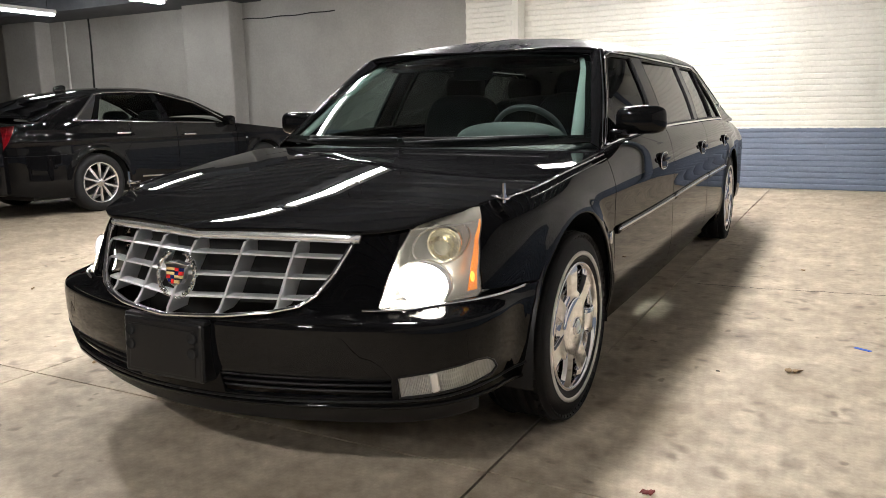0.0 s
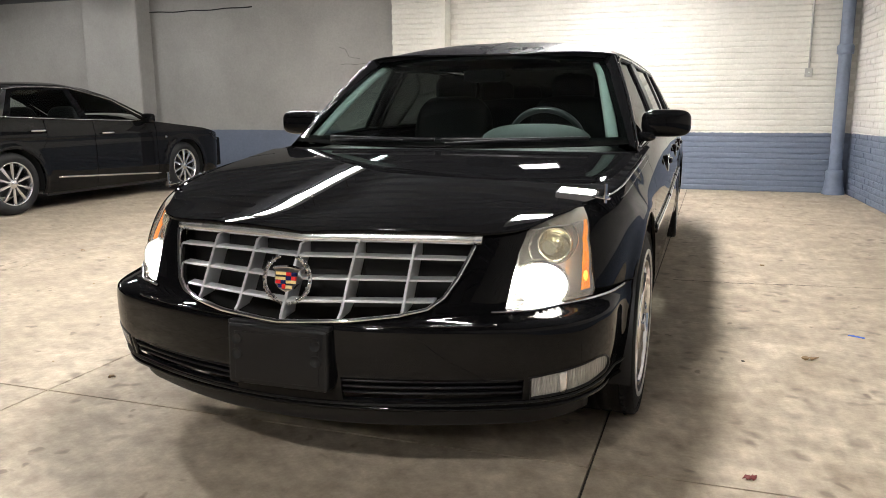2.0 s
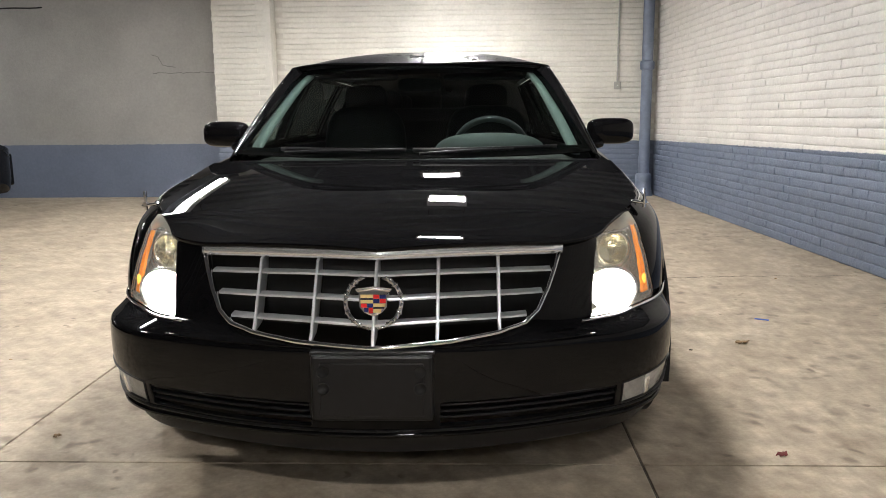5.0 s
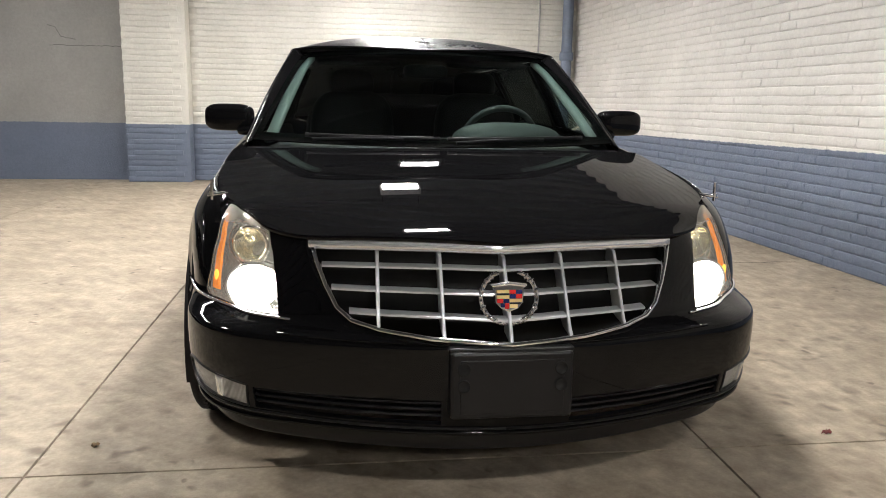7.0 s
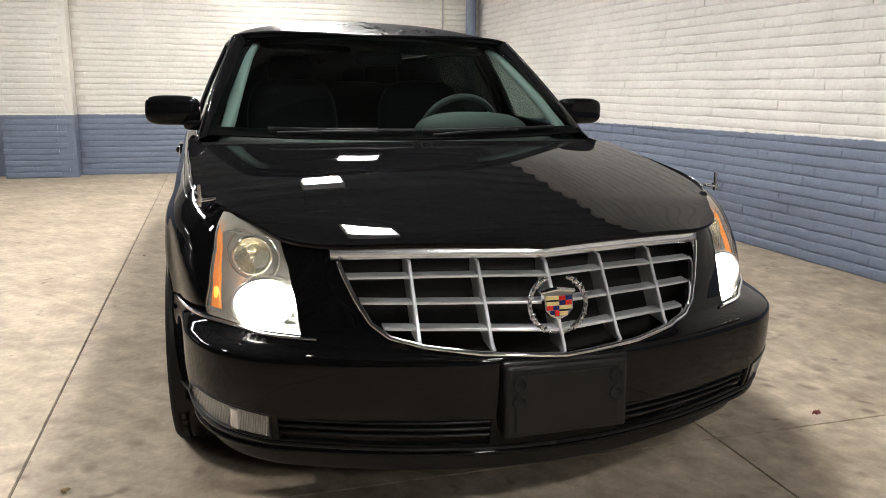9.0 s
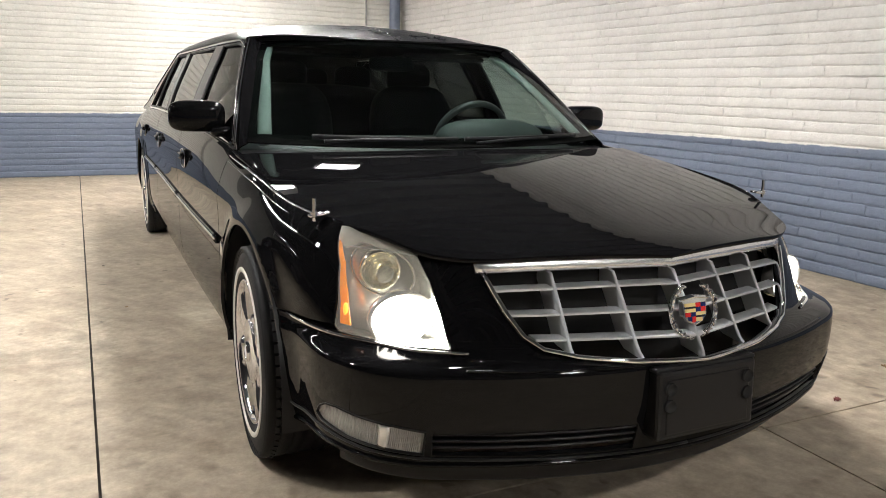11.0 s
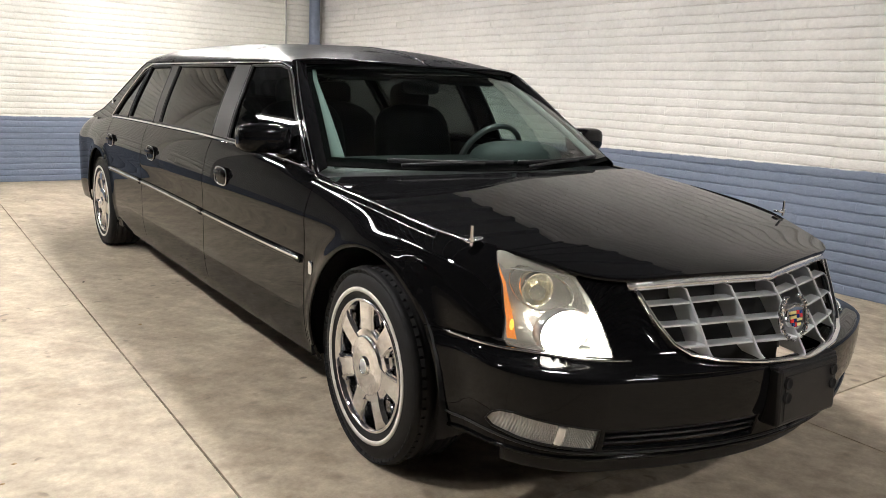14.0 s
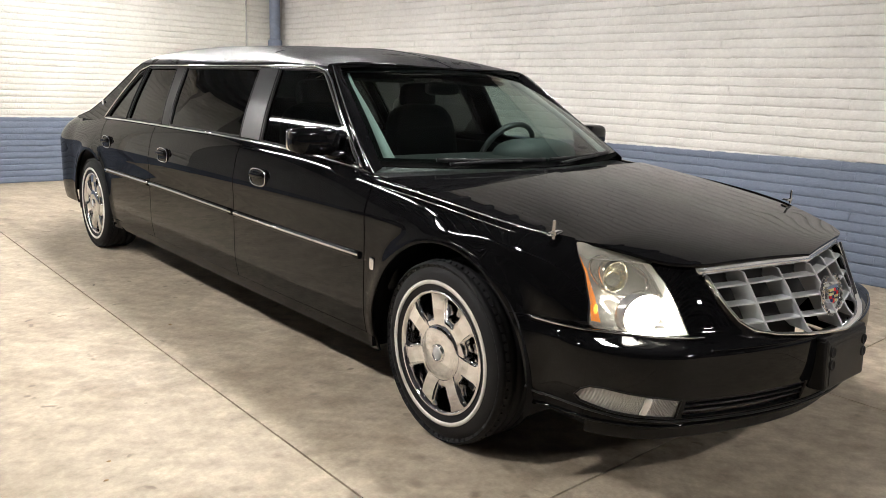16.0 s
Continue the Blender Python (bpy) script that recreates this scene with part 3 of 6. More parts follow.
# the hood's centre line: a long shallow rise with a rolled front edge
HOOD_A, HOOD_B, HOOD_C, HOOD_D, HOOD_K = 0.8000, 0.1673, -0.0221, -0.0138, 0.058


def curve(y, ys, zs):
    """A smooth curve through a few heights."""
    ys, zs = np.asarray(ys, float), np.asarray(zs, float)
    m = np.gradient(zs, ys)
    y = np.clip(y, ys[0], ys[-1])
    k = np.clip(np.searchsorted(ys, y, side="right") - 1, 0, len(ys) - 2)
    h = ys[k + 1] - ys[k]
    t = (y - ys[k]) / h
    return ((2 * t ** 3 - 3 * t ** 2 + 1) * zs[k] + (t ** 3 - 2 * t ** 2 + t) * h * m[k]
            + (3 * t ** 2 - 2 * t ** 3) * zs[k + 1] + (t ** 3 - t ** 2) * h * m[k + 1])


def bonnet(x, y):
    x, y = np.asarray(x, float), np.asarray(y, float)
    d = np.clip(y - 1.695, 0, 1.6)
    zc = HOOD_A + HOOD_B * d + HOOD_C * d * d + HOOD_D * np.exp(-d / HOOD_K)
    r = np.sqrt(x * x + 0.0016) - 0.04
    drop = 0.012 * r + 0.018 * (r / 0.85) ** 2 + 0.020 * smooth((2.1 - y) / 0.35) * (r / 0.6) ** 2 + 0.005 * (r / 0.85) ** 2 * smooth((y - 1.70) / 0.5)
    return np.stack([x, y, zc - drop], -1)


def hood_back(x):
    return 2.90 + 0.14 * (x / 0.85) ** 2


o = [(float(a), float(b) + 0.004) for a, b in zip(EDGE[:, 2], EDGE[:, 3]) if b < hood_back(a) - 0.01]
o = [(max(a - 0.004, 0), b) for a, b in o]
xb = o[-1][0]
half = o + [(x, hood_back(x)) for x in np.linspace(xb, 0, 14)[1:]]
hood_outline = half + [(-x, y) for x, y in reversed(half[1:-1])]
car_part("hood", panel(bonnet, hood_outline, (), 0.026, 0.012, upward), PAINT, limo)

# cowl behind the hood
def cowl(x, y):
    p = bonnet(x, y)
    p[..., 2] -= 0.018
    return p


o = [(x, hood_back(x) - 0.03) for x in np.linspace(-0.86, 0.86, 24)] + [(x, hood_back(x) + 0.16) for x in np.linspace(0.86, -0.86, 24)]
car_part("cowl", panel(cowl, o, (), 0.05, 0.01, upward), BLACK, limo)


# windscreen
def screen(r, t):
    """Windscreen: r across from -1 to 1, t from its foot to its head."""
    r, t = np.asarray(r, float), np.asarray(t, float)
    x = r * (0.815 + (0.632 - 0.815) * t - 0.02 * smooth((t - 0.8) / 0.25))
    y = 2.955 + (3.655 - 2.955) * t + (0.225 - 0.095 * t) * r ** 2 - 0.014 * np.sin(math.pi * t)
    z = 0.992 + (1.414 - 0.992) * t - 0.020 * t * np.abs(r) ** 2.5 + 0.004 * np.sin(math.pi * t) + 0.012 * r ** 2 * (1 - t)
    return np.stack([x, y, z], -1)


def forward_up(p):
    return np.tile(np.array([0.0, -0.6, 0.8]), (len(p), 1))


corner = [(-1, 0), (1, 0), (1, 1), (-1, 1)]
car_part("windscreen", panel(screen, corner, (), 0.09, 0.0, forward_up), WINDSCREEN, limo, "clear curved windscreen")
# black band round the glass
o = [(-1.01, -0.03), (1.01, -0.03), (1.01, 1.02), (-1.01, 1.02)]
hole = [(-0.968, 0.045), (0.968, 0.045), (0.962, 0.965), (-0.962, 0.965)]
car_part("windscreen_border", panel(screen, o, (hole,), 0.05, 0.006, forward_up, lift=-0.006), FRIT, limo)


# side of the cabin
def cabin(y, z):
    y, z = np.asarray(y, float), np.asarray(z, float)
    t = z - 0.98
    x = 0.897 - 0.36 * t - 0.12 * t * t
    front = np.clip(4.4 - y, 0, 1.5)
    return np.stack([x - 0.045 * front ** 1.6 * (1 + 0.8 * t) - 0.016 * smooth((z - 1.12) / 0.3), y, z], -1)


def sideways(p):
    return p * np.array([1.0, 0, 0.0])


RAIL = 1.412


def toed(name):
    """The panes stand turned in a little towards the front."""
    slope, pivot = {"front": (0.012, 4.1), "middle": (0.016, 4.9)}.get(name, (0.0, 6.0))

    def g(y, z):
        p = cabin(y, z)
        p[..., 0] -= slope * np.clip(pivot - np.asarray(y, float), -0.3, 2)
        return p
    return g
WINDOWS = (("front", [(3.29, 0.984), (4.12, 1.024), (4.205, 1.386), (3.90, 1.387), (3.80, 1.372), (3.74, 1.332)]),
           ("middle", [(4.35, 1.028), (5.332, 1.032), (5.425, 1.388), (4.425, 1.388)]),
           ("rear", [(5.475, 1.034), (6.10, 1.032), (6.085, 1.386), (5.585, 1.388)]),
           ("quarter", [(6.14, 1.032), (6.55, 1.024), (6.23, 1.33), (6.125, 1.375)]))
outline = [(3.22, 0.945)] + along(lambda y: (y, float(top_z(y)) - 0.015), 3.30, 6.9, 14) + [(7.30, 0.985), (7.0, 1.045), (6.75, 1.14), (6.55, 1.26), (6.38, 1.372), (6.28, RAIL), (4.05, RAIL), (3.86, 1.400), (3.77, 1.386), (3.695, 1.352)]
for s, side in SIDES:
    f = sided(s, cabin)
    frame_ob = car_part("cabin_side", panel(f, outline, [w for _, w in WINDOWS], 0.05, 0.02, sideways), PAINT, limo)
    for name, w in WINDOWS:
        c = np.mean(w, 0)
        big = [tuple(c + (np.array(p) - c) * 1.03) for p in w]
        g = car_part("side_window", panel(sided(s, toed(name)), big, (), 0.08, 0.0, sideways, lift=-0.008), DOOR_GLASS if name == "front" else TINTED, limo, "dark tinted glass")
        P = np.array(dense(w, 0.05))
        nn = normals(f, P, sideways)
        car_part("window_seal", sweep(f(P[:, 0], P[:, 1]), 0.012, 0.012, nn, True), BLACK, limo)
    # satin pillars between the windows
    for a, b in ((("front", 1, 2), ("middle", 0, 3)), (("middle", 1, 2), ("rear", 0, 3))):
        A, B = dict(WINDOWS)[a[0]], dict(WINDOWS)[b[0]]
        o = [(A[a[1]][0] + 0.014, A[a[1]][1]), (B[b[1]][0] - 0.014, B[b[1]][1]), (B[b[2]][0] - 0.014, B[b[2]][1]), (A[a[2]][0] + 0.014, A[a[2]][1])]
        car_part("pillar_cover", panel(f, o, (), 0.05, 0.01, sideways, lift=0.006), SATIN, limo, "satin black door pillar cover")
    # bright line along the belt and round the windows
    P = np.array([(y, float(top_z(y)) + 0.006) for y in np.linspace(3.27, 6.56, 60)])
    car_part("belt_moulding", sweep(f(P[:, 0], P[:, 1]) + normals(f, P, sideways) * 0.006, 0.014, 0.012, normals(f, P, sideways)), CHROME, limo, "chrome belt moulding")
    P = np.array(dense([(3.255, 0.970), (3.705, 1.330), (3.78, 1.378), (3.88, 1.401), (4.2, 1.402), (6.08, 1.402), (6.24, 1.365), (6.59, 1.02)], 0.05, False))
    car_part("window_moulding", sweep(f(P[:, 0], P[:, 1]) + normals(f, P, sideways) * 0.004, 0.011, 0.010, normals(f, P, sideways)), CHROME, limo, "chrome window moulding")


# padded roof
def rail_z(y):
    return np.interp(y, (3.6, 3.80, 4.15, 6.28, 6.38, 6.55, 6.75, 7.0, 7.30), (1.382, 1.402, 1.418, 1.418, 1.378, 1.266, 1.146, 1.05, 0.988))


def roof(x, y):
    x, y = np.asarray(x, float), np.asarray(y, float)
    ze = rail_z(y)
    xe = cabin(y, ze)[..., 0] + 0.004
    zc = curve(y, (3.6, 3.66, 3.8, 4.1, 4.7, 5.4, 5.9, 6.3, 6.7, 7.0, 7.25, 7.5), (1.398, 1.416, 1.458, 1.508, 1.543, 1.560, 1.558, 1.525, 1.345, 1.15, 1.04, 0.99))
    r = np.clip(np.abs(x) / xe, 0, 1)
    z = ze + (zc - ze) * np.maximum(1 - r ** 2.6, 0) ** 0.72
    return np.stack([x, y, z], -1)


ROOF_W = float(cabin(3.795, 1.40)[0]) + 0.002


def roof_front(x):
    return 3.665 + 0.13 * (x / ROOF_W) ** 2


ys_edge = [3.82, 3.92] + list(np.linspace(4.1, 6.4, 20)) + [6.5, 6.6, 6.7, 6.8, 6.95, 7.1, 7.26]
half = [(x, roof_front(x)) for x in np.linspace(0, ROOF_W, 14)] + [(float(cabin(y, rail_z(y))[0]) + 0.003, y) for y in ys_edge] + [(0.4, 7.32), (0.0, 7.34)]
o = half + [(-x, y) for x, y in reversed(half[1:-1])]
car_part("roof_cover", panel(roof, o, (), 0.045, 0.02, upward), VINYL, limo, "padded black vinyl roof cover")
P = np.array([(0.012, y) for y in np.linspace(3.67, 6.9, 60)])
Q = roof(P[:, 0], P[:, 1])
car_part("roof_seam", sweep(Q, 0.012, 0.008), VINYL, limo)
P = np.array([(x, roof_front(x) - 0.004) for x in np.linspace(-ROOF_W, ROOF_W, 40)])
Q = roof(P[:, 0], P[:, 1])
car_part("roof_trim", sweep(Q, 0.016, 0.012), PAINT, limo, "bright front edge of the roof cover")

# trunk
def trunk(x, y):
    x, y = np.asarray(x, float), np.asarray(y, float)
    xe = np.interp(y, (7.0, 7.65, 7.9, 8.02), (0.87, 0.80, 0.62, 0.01))
    ze = 1.0 - 0.05 * (y - 7.0)
    r = np.clip(np.abs(x) / np.maximum(xe, 0.01), 0, 1)
    return np.stack([x, y, ze + 0.03 * (1 - r ** 2)], -1)


o = [(-0.85, 7.05), (0.85, 7.05), (0.80, 7.63), (0.62, 7.89), (0.3, 7.99), (-0.3, 7.99), (-0.62, 7.89), (-0.80, 7.63)]
car_part("trunk_lid", panel(trunk, o, (), 0.06, 0.01, upward), PAINT, limo)
# floor pan and inner wheel housings that close the body below and keep the cavities dark
bm = bmesh.new()
box(bm, -0.74, 0.74, 1.95 - CY, 7.6 - CY, 0.20, 0.26, 0.02)
part("floor_pan", bm, VOID, limo)
for c in (WHEEL_F, WHEEL_R):
    for s, side in SIDES:
        V, F = [], []
        n = 24
        for i in range(n + 1):
            a = radians(-12 + 204 * i / n)
            for x in (0.62, 0.935):
                V.append((s * x, c + (ARCH + 0.02) * math.cos(a), WHEEL_Z + (ARCH + 0.02) * math.sin(a)))
        F = [(2 * i, 2 * i + 2, 2 * i + 3, 2 * i + 1) for i in range(n)] + [tuple(2 * i for i in range(n + 1))]
        car_part("wheel_housing", (V, F), BLACK, limo)
# near-black blocks added to keep the engine bay dark
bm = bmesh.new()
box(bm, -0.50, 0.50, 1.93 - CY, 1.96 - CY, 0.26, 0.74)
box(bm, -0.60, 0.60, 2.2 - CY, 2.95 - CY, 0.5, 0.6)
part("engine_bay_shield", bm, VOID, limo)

# ---- wheels ----
def limousine_wheel():
    """Chrome seven-spoke wheel with a white line on the tyre; outer face towards +x, centre at the origin."""
    root = new("wheel")
    w, R = 0.118, TYRE
    prof = [(0.232, -0.10), (0.24, -0.112), (0.26, -w), (0.30, -w - 0.004), (0.325, -w + 0.006), (R - 0.004, -w + 0.026)]
    for k in range(5):
        x = -w + 0.03 + k * 0.0425
        prof += [(R, x + 0.004), (R + 0.001, x + 0.018), (R, x + 0.032), (R - 0.008, x + 0.0335), (R - 0.008, x + 0.0395)]
    prof += [(R - 0.004, w - 0.026), (0.325, w - 0.006), (0.30, w + 0.004), (0.27, w + 0.005), (0.255, w + 0.002), (0.243, w - 0.004), (0.235, w - 0.014)]
    V, F = lathe(prof, 72)
    tyre = mesh_part("tyre", V, F, RUBBER, root)
    V, F = lathe([(0.262, w + 0.0025), (0.2625, w + 0.0075), (0.2775, w + 0.0075), (0.278, w + 0.0025)], 72)
    mesh_part("white_line", V, F, WHITEWALL, tyre, "thin white sidewall line")
    lugs = bmesh.new()
    for i in range(66):
        a = 360 * i / 66
        for s in (-1, 1):
            m = pose(0, 0, 0, a) @ pose(s * (w - 0.022), 0, R - 0.0085, 0, s * 24, 0)
            made = bmesh.ops.create_cube(lugs, size=1)["verts"]
            for v in made:
                v.co = m @ Vector((v.co.x * 0.040, v.co.y * 0.025, v.co.z * 0.014))
    tagged(part("tread_block", lugs, RUBBER, tyre), kind="stuff")
    # rim: lip, barrel and seven broad spokes round a large cap
    V, F = lathe([(0.238, w - 0.012), (0.239, w - 0.001), (0.233, w + 0.003), (0.227, w), (0.222, w - 0.016), (0.215, w - 0.05), (0.205, -0.02), (0.205, -0.1)], 72)
    rim = mesh_part("rim", V, F, CHROME, root, "polished chrome rim")
    for k in range(7):
        a = 360 / 7 * k + 6
        V, F = [], []
        rows = ((0.100, 0.044, 0.106), (0.135, 0.041, 0.109), (0.17, 0.042, 0.111), (0.205, 0.046, 0.110), (0.227, 0.062, 0.107))
        for i, (r, hw, x) in enumerate(rows):
            dip = 0.0075 if 0 < i < 4 else 0.0
            for t, dx in ((-1.0, -0.055), (-0.98, -0.010), (-0.92, -0.004), (-0.80, -dip), (-0.70, 0.003), (0.70, 0.003), (0.80, -dip), (0.92, -0.004), (0.98, -0.010), (1.0, -0.055)):
                p = Vector((x + dx, t * hw, math.sqrt(max(r * r - (t * hw) ** 2, 0))))
                V.append(tuple(pose(0, 0, 0, a) @ p))
        n = 10
        for i in range(len(rows) - 1):
            for j in range(n - 1):
                q = i * n + j
                F.append((q, q + 1, q + n + 1, q + n))
        mesh_part("spoke", V, F, CHROME, rim, smooth=False)
    # curved chrome pockets between the spokes
    V, F = lathe([(0.104, 0.108), (0.126, 0.107), (0.134, 0.103), (0.139, 0.090), (0.143, 0.055), (0.146, 0.020)], 64)
    mesh_part("inner_dish", V, F, CHROME, rim)
    for k in range(7):
        bm = bmesh.new()
        box(bm, 0.010, 0.070, -0.020, 0.020, 0.150, 0.190, 0.006)
        for v in bm.verts:
            v.co = pose(0, 0, 0, 360 / 7 * (k + 0.5) + 6) @ v.co
        part("lug_boss", bm, CHROME, rim)
    V, F = lathe([(0.0, 0.121), (0.028, 0.1205), (0.07, 0.119), (0.100, 0.116), (0.106, 0.113), (0.108, 0.106), (0.108, 0.06)], 64)
    mesh_part("centre_cap", V, F, CHROME, rim, "large plain chrome centre cap")
    V, F = lathe([(0.0, 0.128), (0.012, 0.1275), (0.021, 0.126), (0.024, 0.123), (0.025, 0.119)], 28)
    mesh_part("cap_badge", V, F, SILVER, rim)
    V, F = lathe([(0.0255, 0.118), (0.026, 0.126), (0.030, 0.128), (0.034, 0.126), (0.0345, 0.118)], 32)
    mesh_part("badge_ring", V, F, CHROME, rim)
    V, F = lathe([(0.0, -0.03), (0.155, -0.03), (0.155, -0.012), (0.0, -0.012)], 40)
    mesh_part("brake_disc", V, F, BLACK, root)
    return root


first = limousine_wheel()
first.parent = limo
for c in (WHEEL_F, WHEEL_R):
    for s, side in SIDES:
        m = pose(s * (0.822 if c == WHEEL_F else 0.834), c - CY, TYRE, 0, 0, (0 if s > 0 else 180) - (2.0 if c == WHEEL_F else 0))
        if first is not None:
            first.matrix_basis = m
            template, first = first, None
        else:
            copy_thing(template, m)


# ---- grille ----
def on_nose(x, z, lift=0.0):
    u = np.array([u_of(abs(x), z)])
    f = sided(1 if x >= 0 else -1, skin)
    P = np.array([[u[0], z]])
    return (f(P[:, 0], P[:, 1]) + normals(f, P, from_core) * lift)[0]


grille = new("grille")
grille.parent = limo
tagged(grille, "silver egg-crate grille in a chrome frame")


def g_part(name, sheet, mat, label="", parent=grille, smooth=True):
    V, F = sheet
    return mesh_part(name, [np.asarray(v, float) - np.array([0, CY, 0]) for v in V], F, mat, parent, label, None, smooth)


full = [(-x, z) for x, z in reversed(GRILLE[1:])] + list(GRILLE)
pts = [on_nose(x, z, 0.004) for x, z in dense(full, 0.03, False)]
g_part("grille_frame", sweep(pts, 0.013, 0.03, [(0, -1, 0.2)] * len(pts)), CHROME, "chrome frame")


def g_half(z):
    """Half width of the opening at height z."""
    return float(np.interp(z, [p[1] for p in GRILLE[2:]], [p[0] for p in GRILLE[2:]]))


def fin(points, depth, thick, ahead):
    """A blade that follows points at its front edge and goes back by depth."""
    V, F = [], []
    n = len(points)
    for p in points:
        p = np.asarray(p)
        t = np.array(thick)
        for a, b in ((-1, 0.004), (-0.6, 0), (0.6, 0), (1, 0.004), (0.7, depth), (-0.7, depth)):
            V.append(p + t * a / 2 + np.array([0, b - ahead, 0.10 * b]))
    for i in range(n - 1):
        for k in range(6):
            F.append((i * 6 + k, i * 6 + (k + 1) % 6, (i + 1) * 6 + (k + 1) % 6, (i + 1) * 6 + k))
    F += [tuple(range(6))[::-1], tuple((n - 1) * 6 + k for k in range(6))]
    return V, F


for z in (0.708, 0.652, 0.597):
    w = g_half(z - 0.004) - 0.004
    pts = [on_nose(x, z + 0.004 + 0.007 * (1 - (x / 0.5) ** 2) - 0.012 * (1 - (abs(x) / 0.5) ** 1.3) * (0.71 - z) * 4) for x in np.linspace(-w, w, 31)]
    g_part("grille_bar", fin(pts, 0.036, (0, 0, 0.0075), 0.001), SILVER, smooth=False)
for x in (-0.335, -0.168, 0.0, 0.168, 0.335):
    zb = float(np.interp(abs(x), [p[0] for p in GRILLE[:5]], [p[1] for p in GRILLE[:5]]))
    pts = [on_nose(x if x else 0.001, z) for z in np.linspace(zb, 0.752, 12)]
    g_part("grille_bar", fin(pts, 0.085, (0.0095, 0, 0), 0.005), SILVER, smooth=False)
# near-black sheet added behind the openings for the shade inside
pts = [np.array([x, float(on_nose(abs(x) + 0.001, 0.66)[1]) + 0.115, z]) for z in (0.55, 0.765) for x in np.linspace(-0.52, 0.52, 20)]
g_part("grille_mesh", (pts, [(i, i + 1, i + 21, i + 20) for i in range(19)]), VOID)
# chrome bar at the front edge of the hood
xs_bar = np.linspace(-0.521, 0.521, 41)
pts = [on_nose(x if abs(x) > 0.001 else 0.001, 0.767 + 0.004 * (1 - (x / 0.5) ** 2) + 0.003 * abs(x) / 0.5, 0.004) for x in xs_bar]
V, F = [], []
for p in pts:
    for dy, dz in ((0.014, -0.018), (-0.006, -0.017), (-0.010, -0.008), (-0.007, 0.006), (0.004, 0.017), (0.030, 0.023)):
        V.append(np.asarray(p) + np.array([0, dy, dz]))
for i in range(len(pts) - 1):
    for k in range(6):
        F.append((i * 6 + k, i * 6 + (k + 1) % 6, (i + 1) * 6 + (k + 1) % 6, (i + 1) * 6 + k))
F += [tuple(range(6))[::-1], tuple((len(pts) - 1) * 6 + k for k in range(6))]
hood_bar = g_part("hood_bar", (V, F), BRIGHT, "chrome bar along the hood's front edge")

# number plate bracket without a plate
bm = bmesh.new()
box(bm, -0.16, 0.16, -0.014, 0.055, -0.086, 0.092, 0.010)
box(bm, -0.135, 0.135, -0.0165, -0.010, -0.070, 0.070, 0.002)
bracket = part("plate_bracket", bm, BLACK, limo, "empty black plastic plate bracket")
bracket.matrix_basis = pose(0.0, 1.543 - CY, 0.448, -3)
# slats in the lower intake and a near-black back that stands for its shade
for s, side in SIDES:
    for z in (0.338, 0.358, 0.378):
        pts = [on_nose(s * x, z, -0.022) for x in np.linspace(0.15, 0.675, 20)]
        g_part("intake_slat", sweep(pts, 0.008, 0.03, [(0, -1, 0.15)] * 20), BLACK, "", limo)
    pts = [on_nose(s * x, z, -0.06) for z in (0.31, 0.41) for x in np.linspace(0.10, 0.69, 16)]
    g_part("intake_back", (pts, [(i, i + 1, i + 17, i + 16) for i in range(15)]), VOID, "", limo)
# chin below the bumper
pts = [skin(np.array([u]), np.array([0.30]))[0] for u in np.linspace(U0, 1.93, 30)]
pts = [p * np.array([0.955, 1, 1]) + np.array([0, 0.06, -0.040]) for p in pts]
full = [p * np.array([-1, 1, 1]) for p in reversed(pts[1:])] + pts
g_part("chin_spoiler", sweep(full, 0.035, 0.07), BLACK, "matt black chin under the bumper", limo)
pts = [skin(np.array([u]), np.array([0.296]))[0] for u in np.linspace(U0, 2.17, 36)]
full = [p * np.array([-1, 1, 1]) for p in reversed(pts[1:])] + pts
g_part("bumper_lip", sweep(full, 0.014, 0.012), PAINT, "", limo)

# ---- headlamps ----
AMBER = material("amber_reflector", (0.95, 0.27, 0.0), 0.2, emission=(1.0, 0.28, 0.0), strength=0.28, noise_scale=40, noise_amount=0.2)
BULB = material("lit_headlamp_bulb", (1, 1, 1), 0.3, emission=(1.0, 0.95, 0.86), strength=38.0)
MARKER = material("lit_marker_bulb", (1.0, 0.6, 0.1), 0.3, emission=(1.0, 0.46, 0.02), strength=1.5)
WARM = material("warm_projector_bowl", (0.87, 0.83, 0.70), 0.12, metal=0.95, noise_scale=30, noise_amount=0.1)
BOWL = material("silvered_bowl", (0.88, 0.88, 0.87), 0.16, metal=0.72, noise_scale=30, noise_amount=0.1)
CLEAR = glass("projector_lens", (0.93, 0.91, 0.83), 1.2)
FOG_LENS = ribbed("ribbed_fog_lens", (0.40, 0.395, 0.375))


def inset(poly, k):
    c = np.mean(poly, 0)
    return [tuple(c + (np.array(p) - c) * k) for p in poly]


